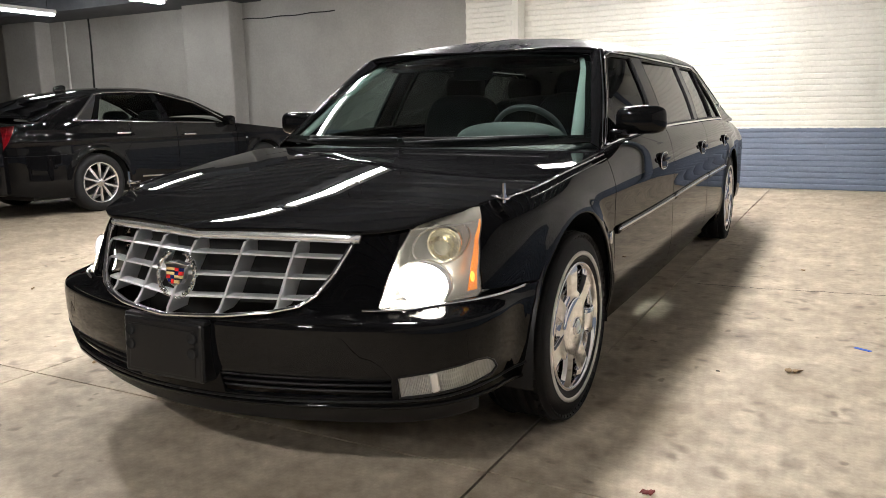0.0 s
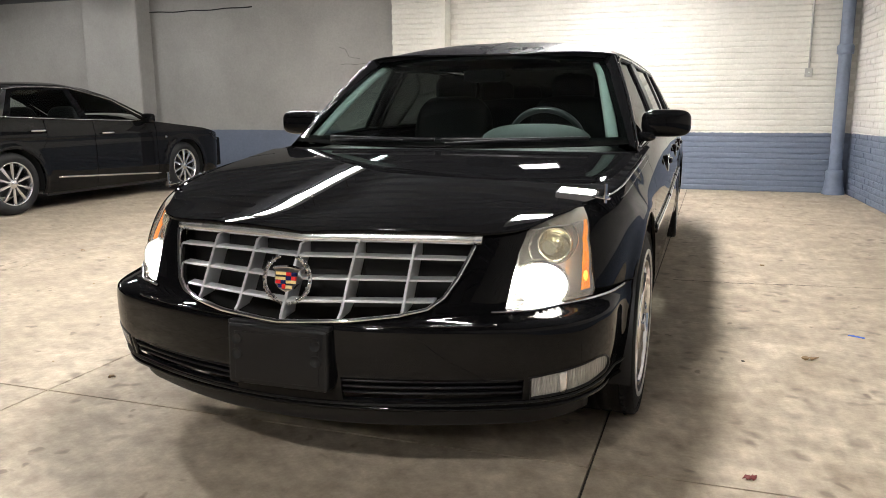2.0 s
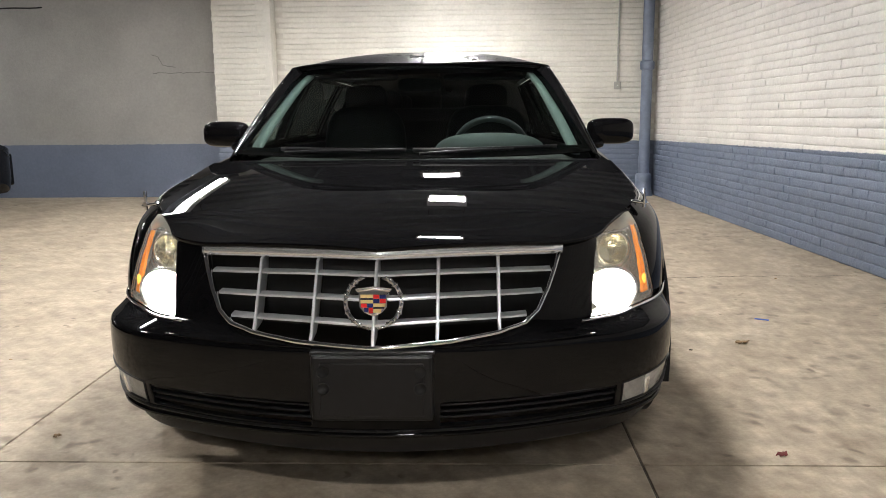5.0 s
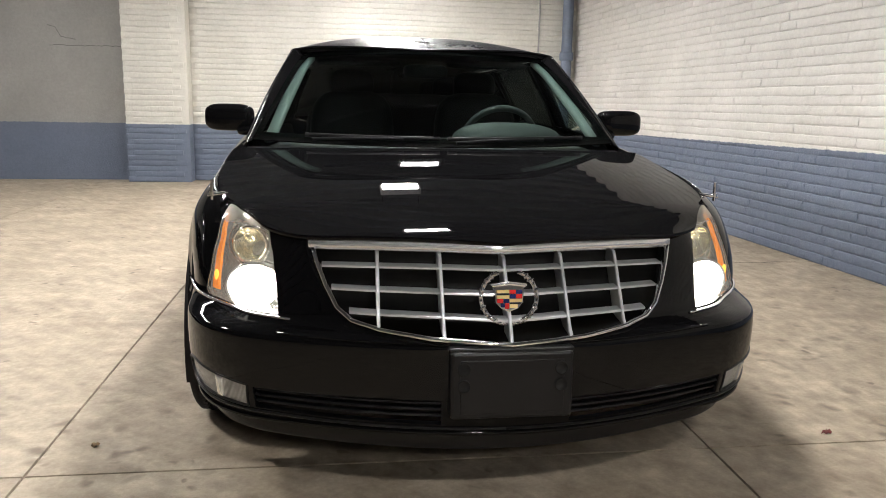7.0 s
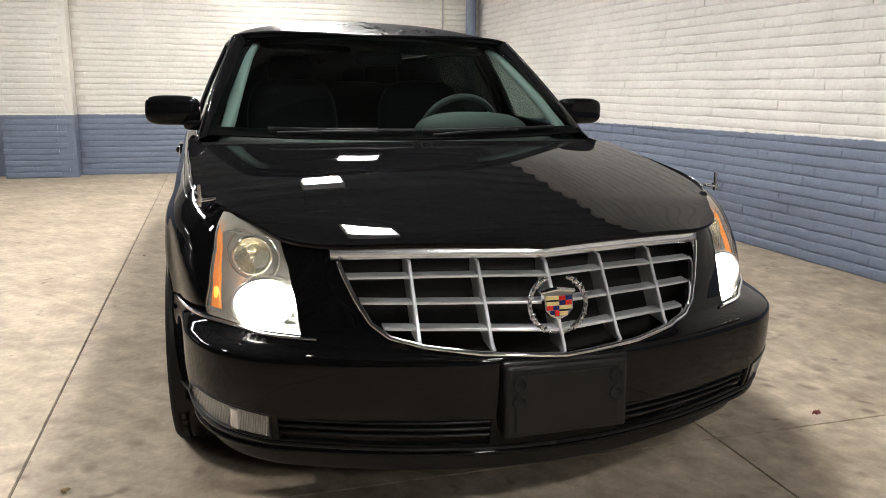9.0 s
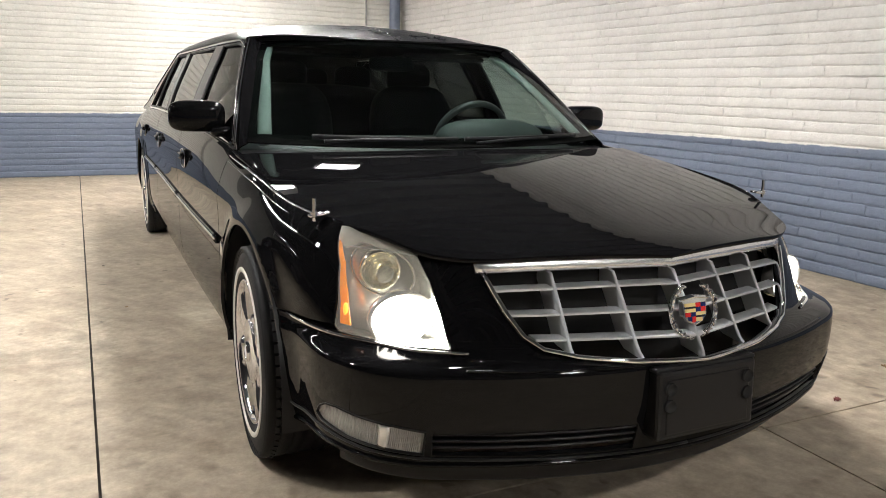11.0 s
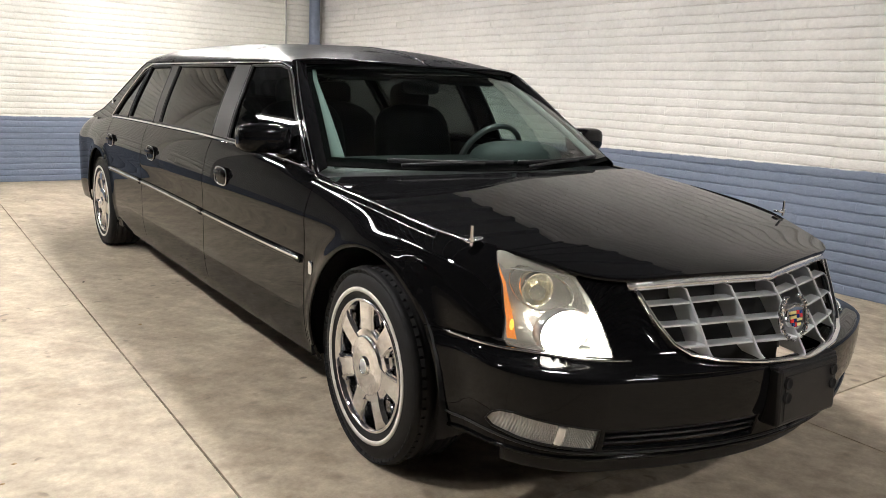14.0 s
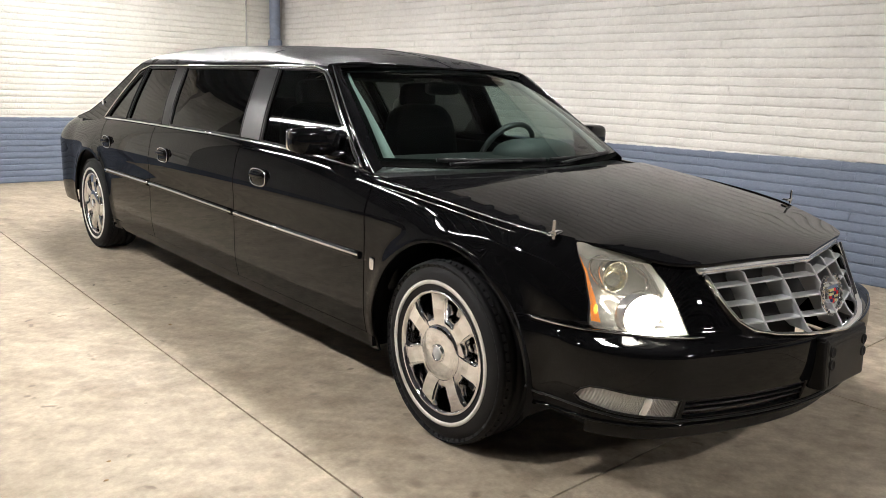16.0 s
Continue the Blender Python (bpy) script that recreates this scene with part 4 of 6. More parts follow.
for s, side in SIDES:
    f = sided(s, skin)
    lamp = new("headlamp")
    lamp.parent = limo
    tagged(lamp, "lit headlamp with a slightly yellowed clear lens")
    V, F, N = panel(f, inset(HLU, 0.985), (), 0.03, 0.004, lift=0.002)
    lens = car_part("lens", (V, F, N), HAZED, lamp, "clear lens yellowed at the top")
    lens.visible_shadow = False
    # bowl: the outline drawn back into the body
    ring = dense(inset(HLU, 0.98), 0.03)
    P = np.array(ring)
    outer = f(P[:, 0], P[:, 1])
    nn = normals(f, P, from_core)
    back = np.array([0.0, 0.085, 0.0])
    inner = outer + back
    n = len(ring)
    V = list(outer - nn * 0.004) + list(inner)
    F = [(i, (i + 1) % n, n + (i + 1) % n, n + i) for i in range(n)] + [tuple(range(2 * n - 1, n - 1, -1))]
    car_part("bowl", (V, F), BOWL, lamp, "silvered lamp bowl")
    for x, z, r, lit in ((0.716, 0.748, 0.046, False), (0.696, 0.636, 0.066, True)):
        c = on_nose(s * x, z, -0.028)
        m = Matrix.Translation(Vector(c) - Vector((0, CY, 0))) @ pose(0, 0, 0, 90, 0, s * 14) @ Matrix.Diagonal((1.24 if lit else 1.0, 1, 1, 1))
        V, F = lathe([(r + 0.008, -0.03), (r + 0.008, 0.006), (r + 0.003, 0.010), (r, 0.004), (r * 0.8, -0.02), (r * 0.45, -0.035), (0.0, -0.04)], 32, "z")
        mesh_part("reflector", [m @ Vector(v) for v in V], F, WARM if not lit else BOWL, lamp)
        k = 0.98 if lit else 0.76
        V, F = lathe([(r * k, -0.012), (r * k * 0.93, 0.004), (r * k * 0.62, 0.014), (r * k * 0.25, 0.018), (0.0, 0.0185)], 28, "z")
        mesh_part("bulb", [m @ Vector(v) for v in V], F, BULB if lit else CLEAR, lamp, "lit white lamp" if lit else "unlit projector lens")
    # ring between the projector and the lit lamp, and the moulded line across the lens
    ring = [on_nose(s * (0.716 + 0.060 * math.cos(a)), 0.748 + 0.060 * math.sin(a), -0.022) for a in np.linspace(0, 2 * math.pi, 36, endpoint=False)]
    car_part("projector_ring", sweep(ring, 0.006, 0.008, [(0, -1, 0)] * 36, True), CHROME, lamp, "chrome ring round the projector")
    line = [on_nose(s * x, z, 0.0015) for x, z in dense([(0.640, 0.785), (0.70, 0.786), (0.765, 0.792)], 0.015, False)]
    car_part("lens_line", sweep(line, 0.0035, 0.003, [(0, -1, 0)] * len(line)), BOWL, lamp)
    strip = [(0.779, 0.822), (0.785, 0.818), (0.799, 0.75), (0.815, 0.66), (0.823, 0.607), (0.803, 0.605), (0.797, 0.68), (0.787, 0.76)]
    su = [(u_of(x, z), z) for x, z in strip]
    car_part("amber_strip", panel(f, su, (), 0.03, 0.01, lift=-0.012), AMBER, lamp, "amber side marker")
    car_part("marker_bulb", superq(on_nose(s * 0.806, 0.645, -0.010), (0.007, 0.006, 0.017), 0.9, 0.9, 14, 10), MARKER, lamp, "small lit amber bulb")
    # chrome line under the lamp
    P = np.array([(u, z) for u, z in dense([(u_of(0.57, 0.571), 0.571), (u_of(0.7, 0.571), 0.571), (u_of(0.82, 0.578), 0.578), (2.185, 0.592)], 0.04, False)])
    car_part("bumper_moulding", sweep(f(P[:, 0], P[:, 1]) + normals(f, P, from_core) * 0.002, 0.009, 0.009, normals(f, P, from_core)), CHROME, limo, "thin chrome bumper line")
    # rounded edge of the bumper cover, from the lamp to the middle
    P = np.array([(u_of(x, 0.549), 0.549) for x in np.linspace(0.004, 0.60, 30)])
    car_part("bumper_edge", sweep(f(P[:, 0], P[:, 1]) + normals(f, P, from_core) * 0.0005, 0.007, 0.007, normals(f, P, from_core)), PAINT, limo)
    # seam of the lower bumper, from the arch to the fog lamp and on below the intake
    P = np.array(dense([(2.178, 0.352), (u_of(0.9, 0.34), 0.338), (u_of(0.87, 0.335), 0.335), (u_of(0.80, 0.33), 0.322), (u_of(0.68, 0.32), 0.318), (u_of(0.4, 0.315), 0.312), (U0, 0.310)], 0.04, False))
    car_part("bumper_seam", sweep(f(P[:, 0], P[:, 1]) + normals(f, P, from_core) * 0.001, 0.007, 0.008, normals(f, P, from_core)), BLACK, limo)
    # fog lamp
    fg = new("fog_lamp")
    fg.parent = limo
    car_part("lens", panel(f, inset(FOGU, 0.97), (), 0.02, 0.02, lift=-0.004), FOG_LENS, fg, "clear ribbed lens, unlit")
    P = np.array([(u_of(0.772, z), z) for z in np.linspace(0.336, 0.402, 8)])
    car_part("divider", sweep(f(P[:, 0], P[:, 1]) - normals(f, P, from_core) * 0.002, 0.026, 0.008, normals(f, P, from_core)), BOWL, fg, "plain clear web between the two lamps")
    P = np.array(dense(inset(FOGU, 0.985), 0.02))
    car_part("seal", sweep(f(P[:, 0], P[:, 1]) - normals(f, P, from_core) * 0.002, 0.006, 0.010, normals(f, P, from_core), True), BLACK, fg)

# ---- smaller parts of the limousine ----
def tube(points, r, seg=10):
    return sweep(points, 2 * r, 2 * r, [(0.1, 0.2, 1)] * len(points))


BRASS_GOLD = material("gold_enamel", (0.90, 0.70, 0.32), 0.25, metal=0.15)
RED = material("red_enamel", (0.72, 0.03, 0.03), 0.2, coat=0.5)
BLUE = material("blue_enamel", (0.015, 0.02, 0.12), 0.2, coat=0.5)
MIRROR = material("mirror_glass", (0.9, 0.9, 0.9), 0.01, metal=1.0)
# silver for reflections drawn as lines on the fender's top edge
GLINT = material("silver_pinstripe", (0.6, 0.6, 0.6), 0.2, metal=0.8)

for s, side in SIDES:
    f = sided(s, skin)
    # door mirror
    mir = new("door_mirror")
    mir.parent = limo
    turn = pose(0, 0, 0, 0, 0, s * 8)
    car_part("housing", superq((s * 0.955, 3.475, 1.072), (0.112, 0.062, 0.063), 0.55, 0.55, 32, 20, turn), PAINT, mir)
    car_part("mirror_glass", superq((s * 0.955, 3.532, 1.072), (0.098, 0.006, 0.052), 0.35, 0.5, 24, 12, turn), MIRROR, mir)
    car_part("arm", superq((s * 0.86, 3.42, 1.012), (0.055, 0.045, 0.022), 0.6, 0.6, 20, 12), PAINT, mir)
    o = [(3.30, 0.976), (3.50, 0.994), (3.485, 1.155)]
    car_part("corner_cover", panel(sided(s, cabin), o, (), 0.05, 0.012, sideways, lift=0.008), PAINT, mir, "black triangle at the foot of the mirror")
    # handles
    for y in (4.005, 5.265, 6.36):
        h = new("door_handle")
        h.parent = limo
        p = f(np.array([y]), np.array([0.853]))[0]
        car_part("cup", superq(p, (0.010, 0.080, 0.042), 0.5, 0.65, 28, 14), PAINT, h, "black recess")
        car_part("grip", superq(p + np.array([s * 0.017, 0, 0.012]), (0.012, 0.072, 0.015), 0.6, 0.7, 28, 14), PAINT, h, "glossy black grip")
        car_part("bezel", sweep([p + np.array([s * 0.008, 0.079 * math.copysign(abs(math.cos(a)) ** 0.65, math.cos(a)), 0.042 * math.copysign(abs(math.sin(a)) ** 0.65, math.sin(a))]) for a in np.linspace(0, 2 * math.pi, 40, endpoint=False)], 0.006, 0.006, [(s, 0, 0)] * 40, True), CHROME, h)
    # mouldings along the doors
    for a, b in ((3.125, 4.265), (4.298, 5.50), (5.53, 6.385)):
        P = np.array([(u, 0.622 + 0.024 * smooth((u - 3.1) / 2.4)) for u in np.linspace(a, b, 24)])
        nn = normals(f, P, from_core)
        Q = f(P[:, 0], P[:, 1])
        car_part("door_moulding", sweep(Q + nn * 0.004, 0.034, 0.014, nn), PAINT, limo)
        car_part("door_moulding_trim", sweep(Q + nn * 0.012 + np.array([0, 0, 0.004]), 0.011, 0.006, nn), CHROME, limo, "chrome strip on the door moulding")
    p = f(np.array([3.035]), np.array([0.604]))[0]
    car_part("fender_badge", superq(p, (0.006, 0.014, 0.026), 0.3, 0.4, 16, 8), CHROME, limo)
    # silver lines that paint in the glint along the top of the fender and doors
    P = np.array([(u, float(top_z(u)) - 0.006) for u in np.linspace(2.19, 3.085, 40)])
    car_part("fender_line", sweep(f(P[:, 0], P[:, 1]) + normals(f, P, from_core) * 0.001, 0.006, 0.005, normals(f, P, from_core)), GLINT, limo, "thin silver line painted as the glint along the fender top")
    P = np.array([(u, float(top_z(u)) - 0.024) for u in np.linspace(2.30, 3.085, 36)])
    car_part("pinstripe", sweep(f(P[:, 0], P[:, 1]) + normals(f, P, from_core) * 0.0005, 0.003, 0.002, normals(f, P, from_core)), GLINT, limo)
    # flag staff holder
    st = new("flag_staff_holder")
    st.parent = limo
    b = np.array([s * 0.818, 2.18, 0.862])
    car_part("bracket", superq(b, (0.030, 0.016, 0.005), 0.4, 0.5, 20, 8, pose(0, 0, 0, 0, s * 8, 0)), CHROME, st)
    bm = bmesh.new()
    cyl(bm, pose(s * 0.832, 2.172 - CY, 0.845), 0.0055, 0.062, 12)
    part("rod", bm, CHROME, st, smooth=False)
    bm = bmesh.new()
    cyl(bm, pose(s * 0.832, 2.172 - CY, 0.858), 0.010, 0.012, 12)
    part("collar", bm, CHROME, st)
    # wiper
    w = new("wiper")
    w.parent = limo
    base = screen(np.array([(-0.68 if s < 0 else 0.06)]), np.array([0.0]))[0] + np.array([0, -0.03, 0.0])
    tip_a = screen(np.array([-0.05 if s < 0 else 0.72]), np.array([0.012]))[0]
    arm = [base + (tip_a - base) * k + np.array([0, -0.016, 0.006 * math.sin(math.pi * k)]) for k in np.linspace(0, 0.75, 10)]
    car_part("arm", sweep(arm, 0.018, 0.012), BLACK, w)
    bl = screen(np.linspace(-0.72 if s < 0 else 0.02, -0.02 if s < 0 else 0.80, 16), np.full(16, 0.018)) + np.array([0, -0.010, 0.006])
    car_part("blade", sweep(bl, 0.012, 0.018), BLACK, w)

for s, side in SIDES:
    g = sided(s, cabin)
    p = g(np.array([6.74]), np.array([1.12]))[0] + np.array([s * 0.004, 0, 0])
    car_part("pillar_badge", superq(p, (0.005, 0.026, 0.022), 0.6, 0.8, 16, 8), CHROME, limo)

# A-pillar outer skins from the cowl to the roof
for s, side in SIDES:
    def pillar(a, b, s=s):
        a, b = np.asarray(a, float), np.asarray(b, float)
        inner = screen(np.full(a.shape, 1.0), a)
        outer = cabin(3.225 + 0.545 * a, 0.952 + 0.446 * a) + np.array([0.004, 0, 0])
        p = inner + (outer - inner) * b[..., None] if b.ndim else inner + (outer - inner) * b
        bow = np.sin(np.clip(b, 0, 1) * math.pi)
        p = p + np.stack([0.010 * bow, -0.010 * bow, 0.008 * bow], -1)
        return p * np.array([s, 1, 1])
    car_part("windscreen_pillar", panel(pillar, [(-0.06, -0.02), (1.03, -0.02), (1.03, 1.02), (-0.06, 1.02)], (), 0.12, 0.006, lambda p, s=s: np.tile(np.array([s * 0.6, -0.5, 0.4]), (len(p), 1))), PAINT, limo)
    P = np.array([(a, 0.72) for a in np.linspace(0.02, 1.0, 24)])
    car_part("pillar_trim", sweep(pillar(P[:, 0], P[:, 1]) + np.array([s * 0.003, -0.003, 0.002]), 0.006, 0.006), CHROME, limo)
    # the shoulder that joins the fender and front door to the narrower cabin
    def shoulder(y, b, s=s):
        y, b = np.asarray(y, float), np.asarray(b, float)
        a = skin(y, top_z(y))
        c = cabin(y, top_z(y) - 0.004) - np.array([0.006, 0, 0])
        p = a + (c - a) * b[..., None]
        p[..., 2] += 0.006 * np.sin(np.clip(b, 0, 1) * math.pi)
        return p * np.array([s, 1, 1])
    car_part("shoulder", panel(shoulder, [(2.98, -0.02), (4.5, -0.02), (4.5, 1.0), (2.98, 1.0)], (), 0.06, 0.0, upward), PAINT, limo)

# emblem on the grille: a plain shield in a wreath
emblem = new("emblem")
emblem.parent = limo
tagged(emblem, "enamelled shield in a chrome wreath")
ec = np.array([0.0, 1.610, 0.663])
lean = 0.20
ring = [ec + np.array([0.074 * math.sin(a), -0.068 * lean * math.cos(a), -0.068 * math.cos(a)]) for a in np.linspace(-2.72, 2.72, 60)]
car_part("wreath", sweep(ring, 0.011, 0.010, [(0, -1, 0)] * 60), CHROME, emblem)
for k, a in enumerate(np.linspace(-2.7, 2.7, 26)):
    p = ec + np.array([0.074 * math.sin(a), -0.004 - 0.068 * lean * math.cos(a), -0.068 * math.cos(a)])
    car_part("wreath_leaf", superq(p, (0.0095, 0.005, 0.004), 1, 1, 10, 6, pose(0, 0, 0, 0, math.degrees(a) + (25 if k % 2 else -25), 0)), CHROME, emblem)
shield = [(-0.046, 0.030), (-0.038, 0.022), (-0.036, -0.012), (-0.022, -0.027), (0, -0.036), (0.022, -0.027), (0.036, -0.012), (0.038, 0.022), (0.046, 0.030), (0, 0.036)]
V = [ec + np.array([x * k, d + z * lean, z * k]) for k, d in ((1.08, 0.006), (1.0, -0.008), (0.9, -0.008)) for x, z in shield]
n = len(shield)
F = [(j * n + i, j * n + (i + 1) % n, (j + 1) * n + (i + 1) % n, (j + 1) * n + i) for j in range(2) for i in range(n)] + [tuple(2 * n + i for i in range(n))]
mesh_part("shield", [v - np.array([0, CY, 0]) for v in V], F, CHROME, emblem, smooth=False)
bars = ((-0.034, 0, 0.012, 0.021, BRASS_GOLD), (-0.034, 0, 0.007, 0.012, BLACK), (-0.034, 0, -0.002, 0.007, BRASS_GOLD),
        (0, 0.017, 0.010, 0.021, RED), (0.017, 0.034, 0.010, 0.021, BLUE), (0, 0.017, -0.002, 0.010, BLUE), (0.017, 0.034, -0.002, 0.010, RED),
        (-0.033, -0.016, -0.013, -0.002, RED), (-0.016, 0, -0.013, -0.002, BLUE), (-0.024, -0.012, -0.024, -0.013, BLUE), (-0.012, 0, -0.028, -0.013, RED),
        (0, 0.033, -0.011, -0.002, BRASS_GOLD), (0, 0.030, -0.016, -0.011, BLACK), (0, 0.022, -0.026, -0.016, BRASS_GOLD))
for x0, x1, z0, z1, mat in bars:
    bm = bmesh.new()
    box(bm, x0 + 0.0006, x1 - 0.0006, -0.0105, -0.004, z0 + 0.0005, z1 - 0.0005)
    for v in bm.verts:
        v.co = Vector((v.co.x, v.co.y + v.co.z * lean + ec[1] - CY, v.co.z + ec[2]))
    part("enamel_field", bm, mat, emblem)
# holes and screws in the plate bracket
for x in (-0.126, 0.126):
    for z in (0.048, 0.004):
        V, F = lathe([(0.0175, -0.004), (0.0175, 0.004), (0.0150, 0.0045), (0.0135, -0.001), (0.0, -0.001)], 20, "z")
        mesh_part("mounting_hole", [Vector((x + v[0], -0.0180 - v[2], z + v[1])) for v in V], F, VOID, bracket)
bm = bmesh.new()
box(bm, -0.163, 0.163, -0.006, 0.058, 0.086, 0.100, 0.005)
part("bracket_lip", bm, BLACK, bracket)

# ---- cabin ----
car_part("dashboard", superq((0, 3.42, 0.86), (0.80, 0.30, 0.125), 0.45, 0.5, 40, 16), DASH, limo, "dark dashboard")
car_part("instrument_hood", superq((0.36, 3.37, 0.965), (0.27, 0.15, 0.105), 0.75, 0.8, 32, 16), TRIM_GREY, limo, "pale grey instrument hood")
wheel_c = np.array([0.37, 3.60, 0.970])
tilt = pose(0, 0, 0, -62, 0, 0)
wheel = new("steering_wheel")
wheel.parent = limo
car_part("wheel_rim", sweep([wheel_c + np.array(tilt.to_3x3() @ Vector((0.188 * math.cos(a), 0.188 * math.sin(a), 0))) for a in np.linspace(0, 2 * math.pi, 48, endpoint=False)], 0.028, 0.028, [tuple(tilt.to_3x3() @ Vector((0, 0, 1)))] * 48, True), LEATHER, wheel)
car_part("wheel_hub", superq(wheel_c, (0.085, 0.07, 0.03), 0.7, 0.7, 20, 10, tilt), INTERIOR, wheel)
for a in (-0.3, math.pi + 0.3):
    car_part("wheel_spoke", sweep([wheel_c + np.array(tilt.to_3x3() @ Vector((r * math.cos(a), r * math.sin(a), 0))) for r in (0.05, 0.12, 0.185)], 0.035, 0.014, [tuple(tilt.to_3x3() @ Vector((0, 0, 1)))] * 3), INTERIOR, wheel)


def car_seat(x, y, half, head=True):
    st = new("seat")
    st.parent = limo
    car_part("seat_base", superq((x, y - 0.05, 0.52), (half, 0.27, 0.10), 0.5, 0.5, 28, 14), INTERIOR, st)
    car_part("backrest", superq((x, y + 0.28, 0.86), (half * 0.96, 0.10, 0.36), 0.5, 0.5, 28, 14, pose(0, 0, 0, -12)), INTERIOR, st)
    if head:
        for hx in ((x,) if half < 0.4 else (x - 0.36, x + 0.36)):
            car_part("headrest", superq((hx, y + 0.36, 1.26), (0.13, 0.055, 0.085), 0.6, 0.6, 24, 12), INTERIOR, st)


car_seat(-0.37, 4.05, 0.26)
car_seat(0.37, 4.05, 0.26)
car_seat(0, 5.05, 0.72)
car_seat(0, 6.10, 0.72)


def headliner(x, y):
    p = roof(x, y)
    p[..., 2] -= 0.03
    return p


o = [(-0.66, 3.76), (0.66, 3.76), (0.66, 6.2), (-0.66, 6.2)]
car_part("headliner", panel(headliner, o, (), 0.10, 0.0, lambda p: -upward(p)), INTERIOR, limo)
car_part("rear_mirror", superq((0.0, 3.74, 1.315), (0.115, 0.02, 0.035), 0.5, 0.6, 24, 12), INTERIOR, limo, "black rear view mirror")
for s in (-1, 1):
    car_part("sun_visor", superq((s * 0.34, 3.86, 1.36), (0.22, 0.07, 0.012), 0.4, 0.5, 24, 10, pose(0, 0, 0, 12)), INTERIOR, limo)
    car_part("door_trim", superq((s * 0.86, 4.7, 0.70), (0.025, 1.75, 0.28), 0.3, 0.4, 24, 10), INTERIOR, limo)
    # inner trim of the windscreen pillars
    k = np.linspace(0.0, 0.98, 14)
    Q = screen(s * (0.915 + 0.04 * k), k) + np.array([0, 0.035, -0.02])
    car_part("pillar_lining", sweep(Q, 0.03, 0.055, [(s * 0.35, 0.85, 0.35)] * 14), LINING, limo, "pale grey-green pillar lining")

# ---- parked sedan ----
RED_LENS = material("red_tail_lens", (0.20, 0.005, 0.010), 0.12, coat=0.6, noise_scale=25, noise_amount=0.6)
ALLOY = material("bright_alloy", (0.7, 0.7, 0.72), 0.22, metal=1.0, noise_scale=20, noise_amount=0.15)


def sed_side(y, z):
    """Side of the sedan at y from its tail and height z."""
    y, z = np.asarray(y, float), np.asarray(z, float)
    t = np.clip(np.abs(y - 2.565) / 2.565, 0, 1)
    w = 0.93 * (1 - t ** 13) ** 0.5
    w = w - 0.035 * (np.clip(z - 0.62, 0, 1) / 0.42) ** 2 - 0.06 * (np.clip(0.42 - z, 0, 1) / 0.25) ** 2 + 0.010 * np.exp(-((z - 0.86) / 0.04) ** 2)
    for c in (1.15, 3.99):
        w = w + 0.014 * np.exp(-((np.hypot(y - c, z - 0.345) - 0.40) / 0.04) ** 2)
    return np.stack([w, y, z], -1)


def sed_belt(y):
    return np.interp(y, (0, 0.5, 1.0, 2.2, 3.2, 3.7, 4.4, 4.9, 5.13), (1.02, 1.06, 1.065, 1.015, 0.985, 0.955, 0.88, 0.78, 0.66))


def sed_cabin(y, z):
    y, z = np.asarray(y, float), np.asarray(z, float)
    t = z - 1.03
    return np.stack([0.865 - 0.42 * t - 0.25 * t * t + 0 * y, y, z], -1)


SP_Y = (0.0, 0.15, 0.45, 0.75, 1.1, 1.5, 1.9, 2.35, 2.75, 3.2, 3.65, 3.95, 4.5, 4.9, 5.1)
SP_Z = (1.04, 1.10, 1.13, 1.23, 1.36, 1.45, 1.48, 1.475, 1.415, 1.23, 1.03, 0.985, 0.92, 0.83, 0.71)


def sed_rail(y):
    return np.interp(y, (0.35, 0.6, 0.95, 1.4, 1.85, 2.25, 2.8, 3.35, 3.5), (1.06, 1.15, 1.275, 1.395, 1.42, 1.415, 1.29, 1.05, 0.99))


def sed_roof(x, y):
    x, y = np.asarray(x, float), np.asarray(y, float)
    ze = np.minimum(sed_rail(y), curve(y, SP_Y, SP_Z) - 0.01)
    xe = sed_cabin(y, ze)[..., 0]
    r = np.clip(np.abs(x) / xe, 0, 1)
    return np.stack([x, y, ze + (curve(y, SP_Y, SP_Z) - ze) * (1 - r ** 2.4) ** 0.8], -1)


def sed_deck(x, y):
    x, y = np.asarray(x, float), np.asarray(y, float)
    r = np.abs(x) / 0.9
    base = sed_belt(y)
    return np.stack([x, y, base + np.maximum(np.minimum(curve(y, SP_Y, SP_Z), 1.08) - base, 0.01) * (1 - r ** 2)], -1)


def sed_out(p):
    q = p.copy()
    q[:, 1] = np.where(p[:, 1] < 0.6, p[:, 1] - 0.8, np.where(p[:, 1] > 4.5, p[:, 1] - 4.3, 0))
    q[:, 2] = 0
    return q


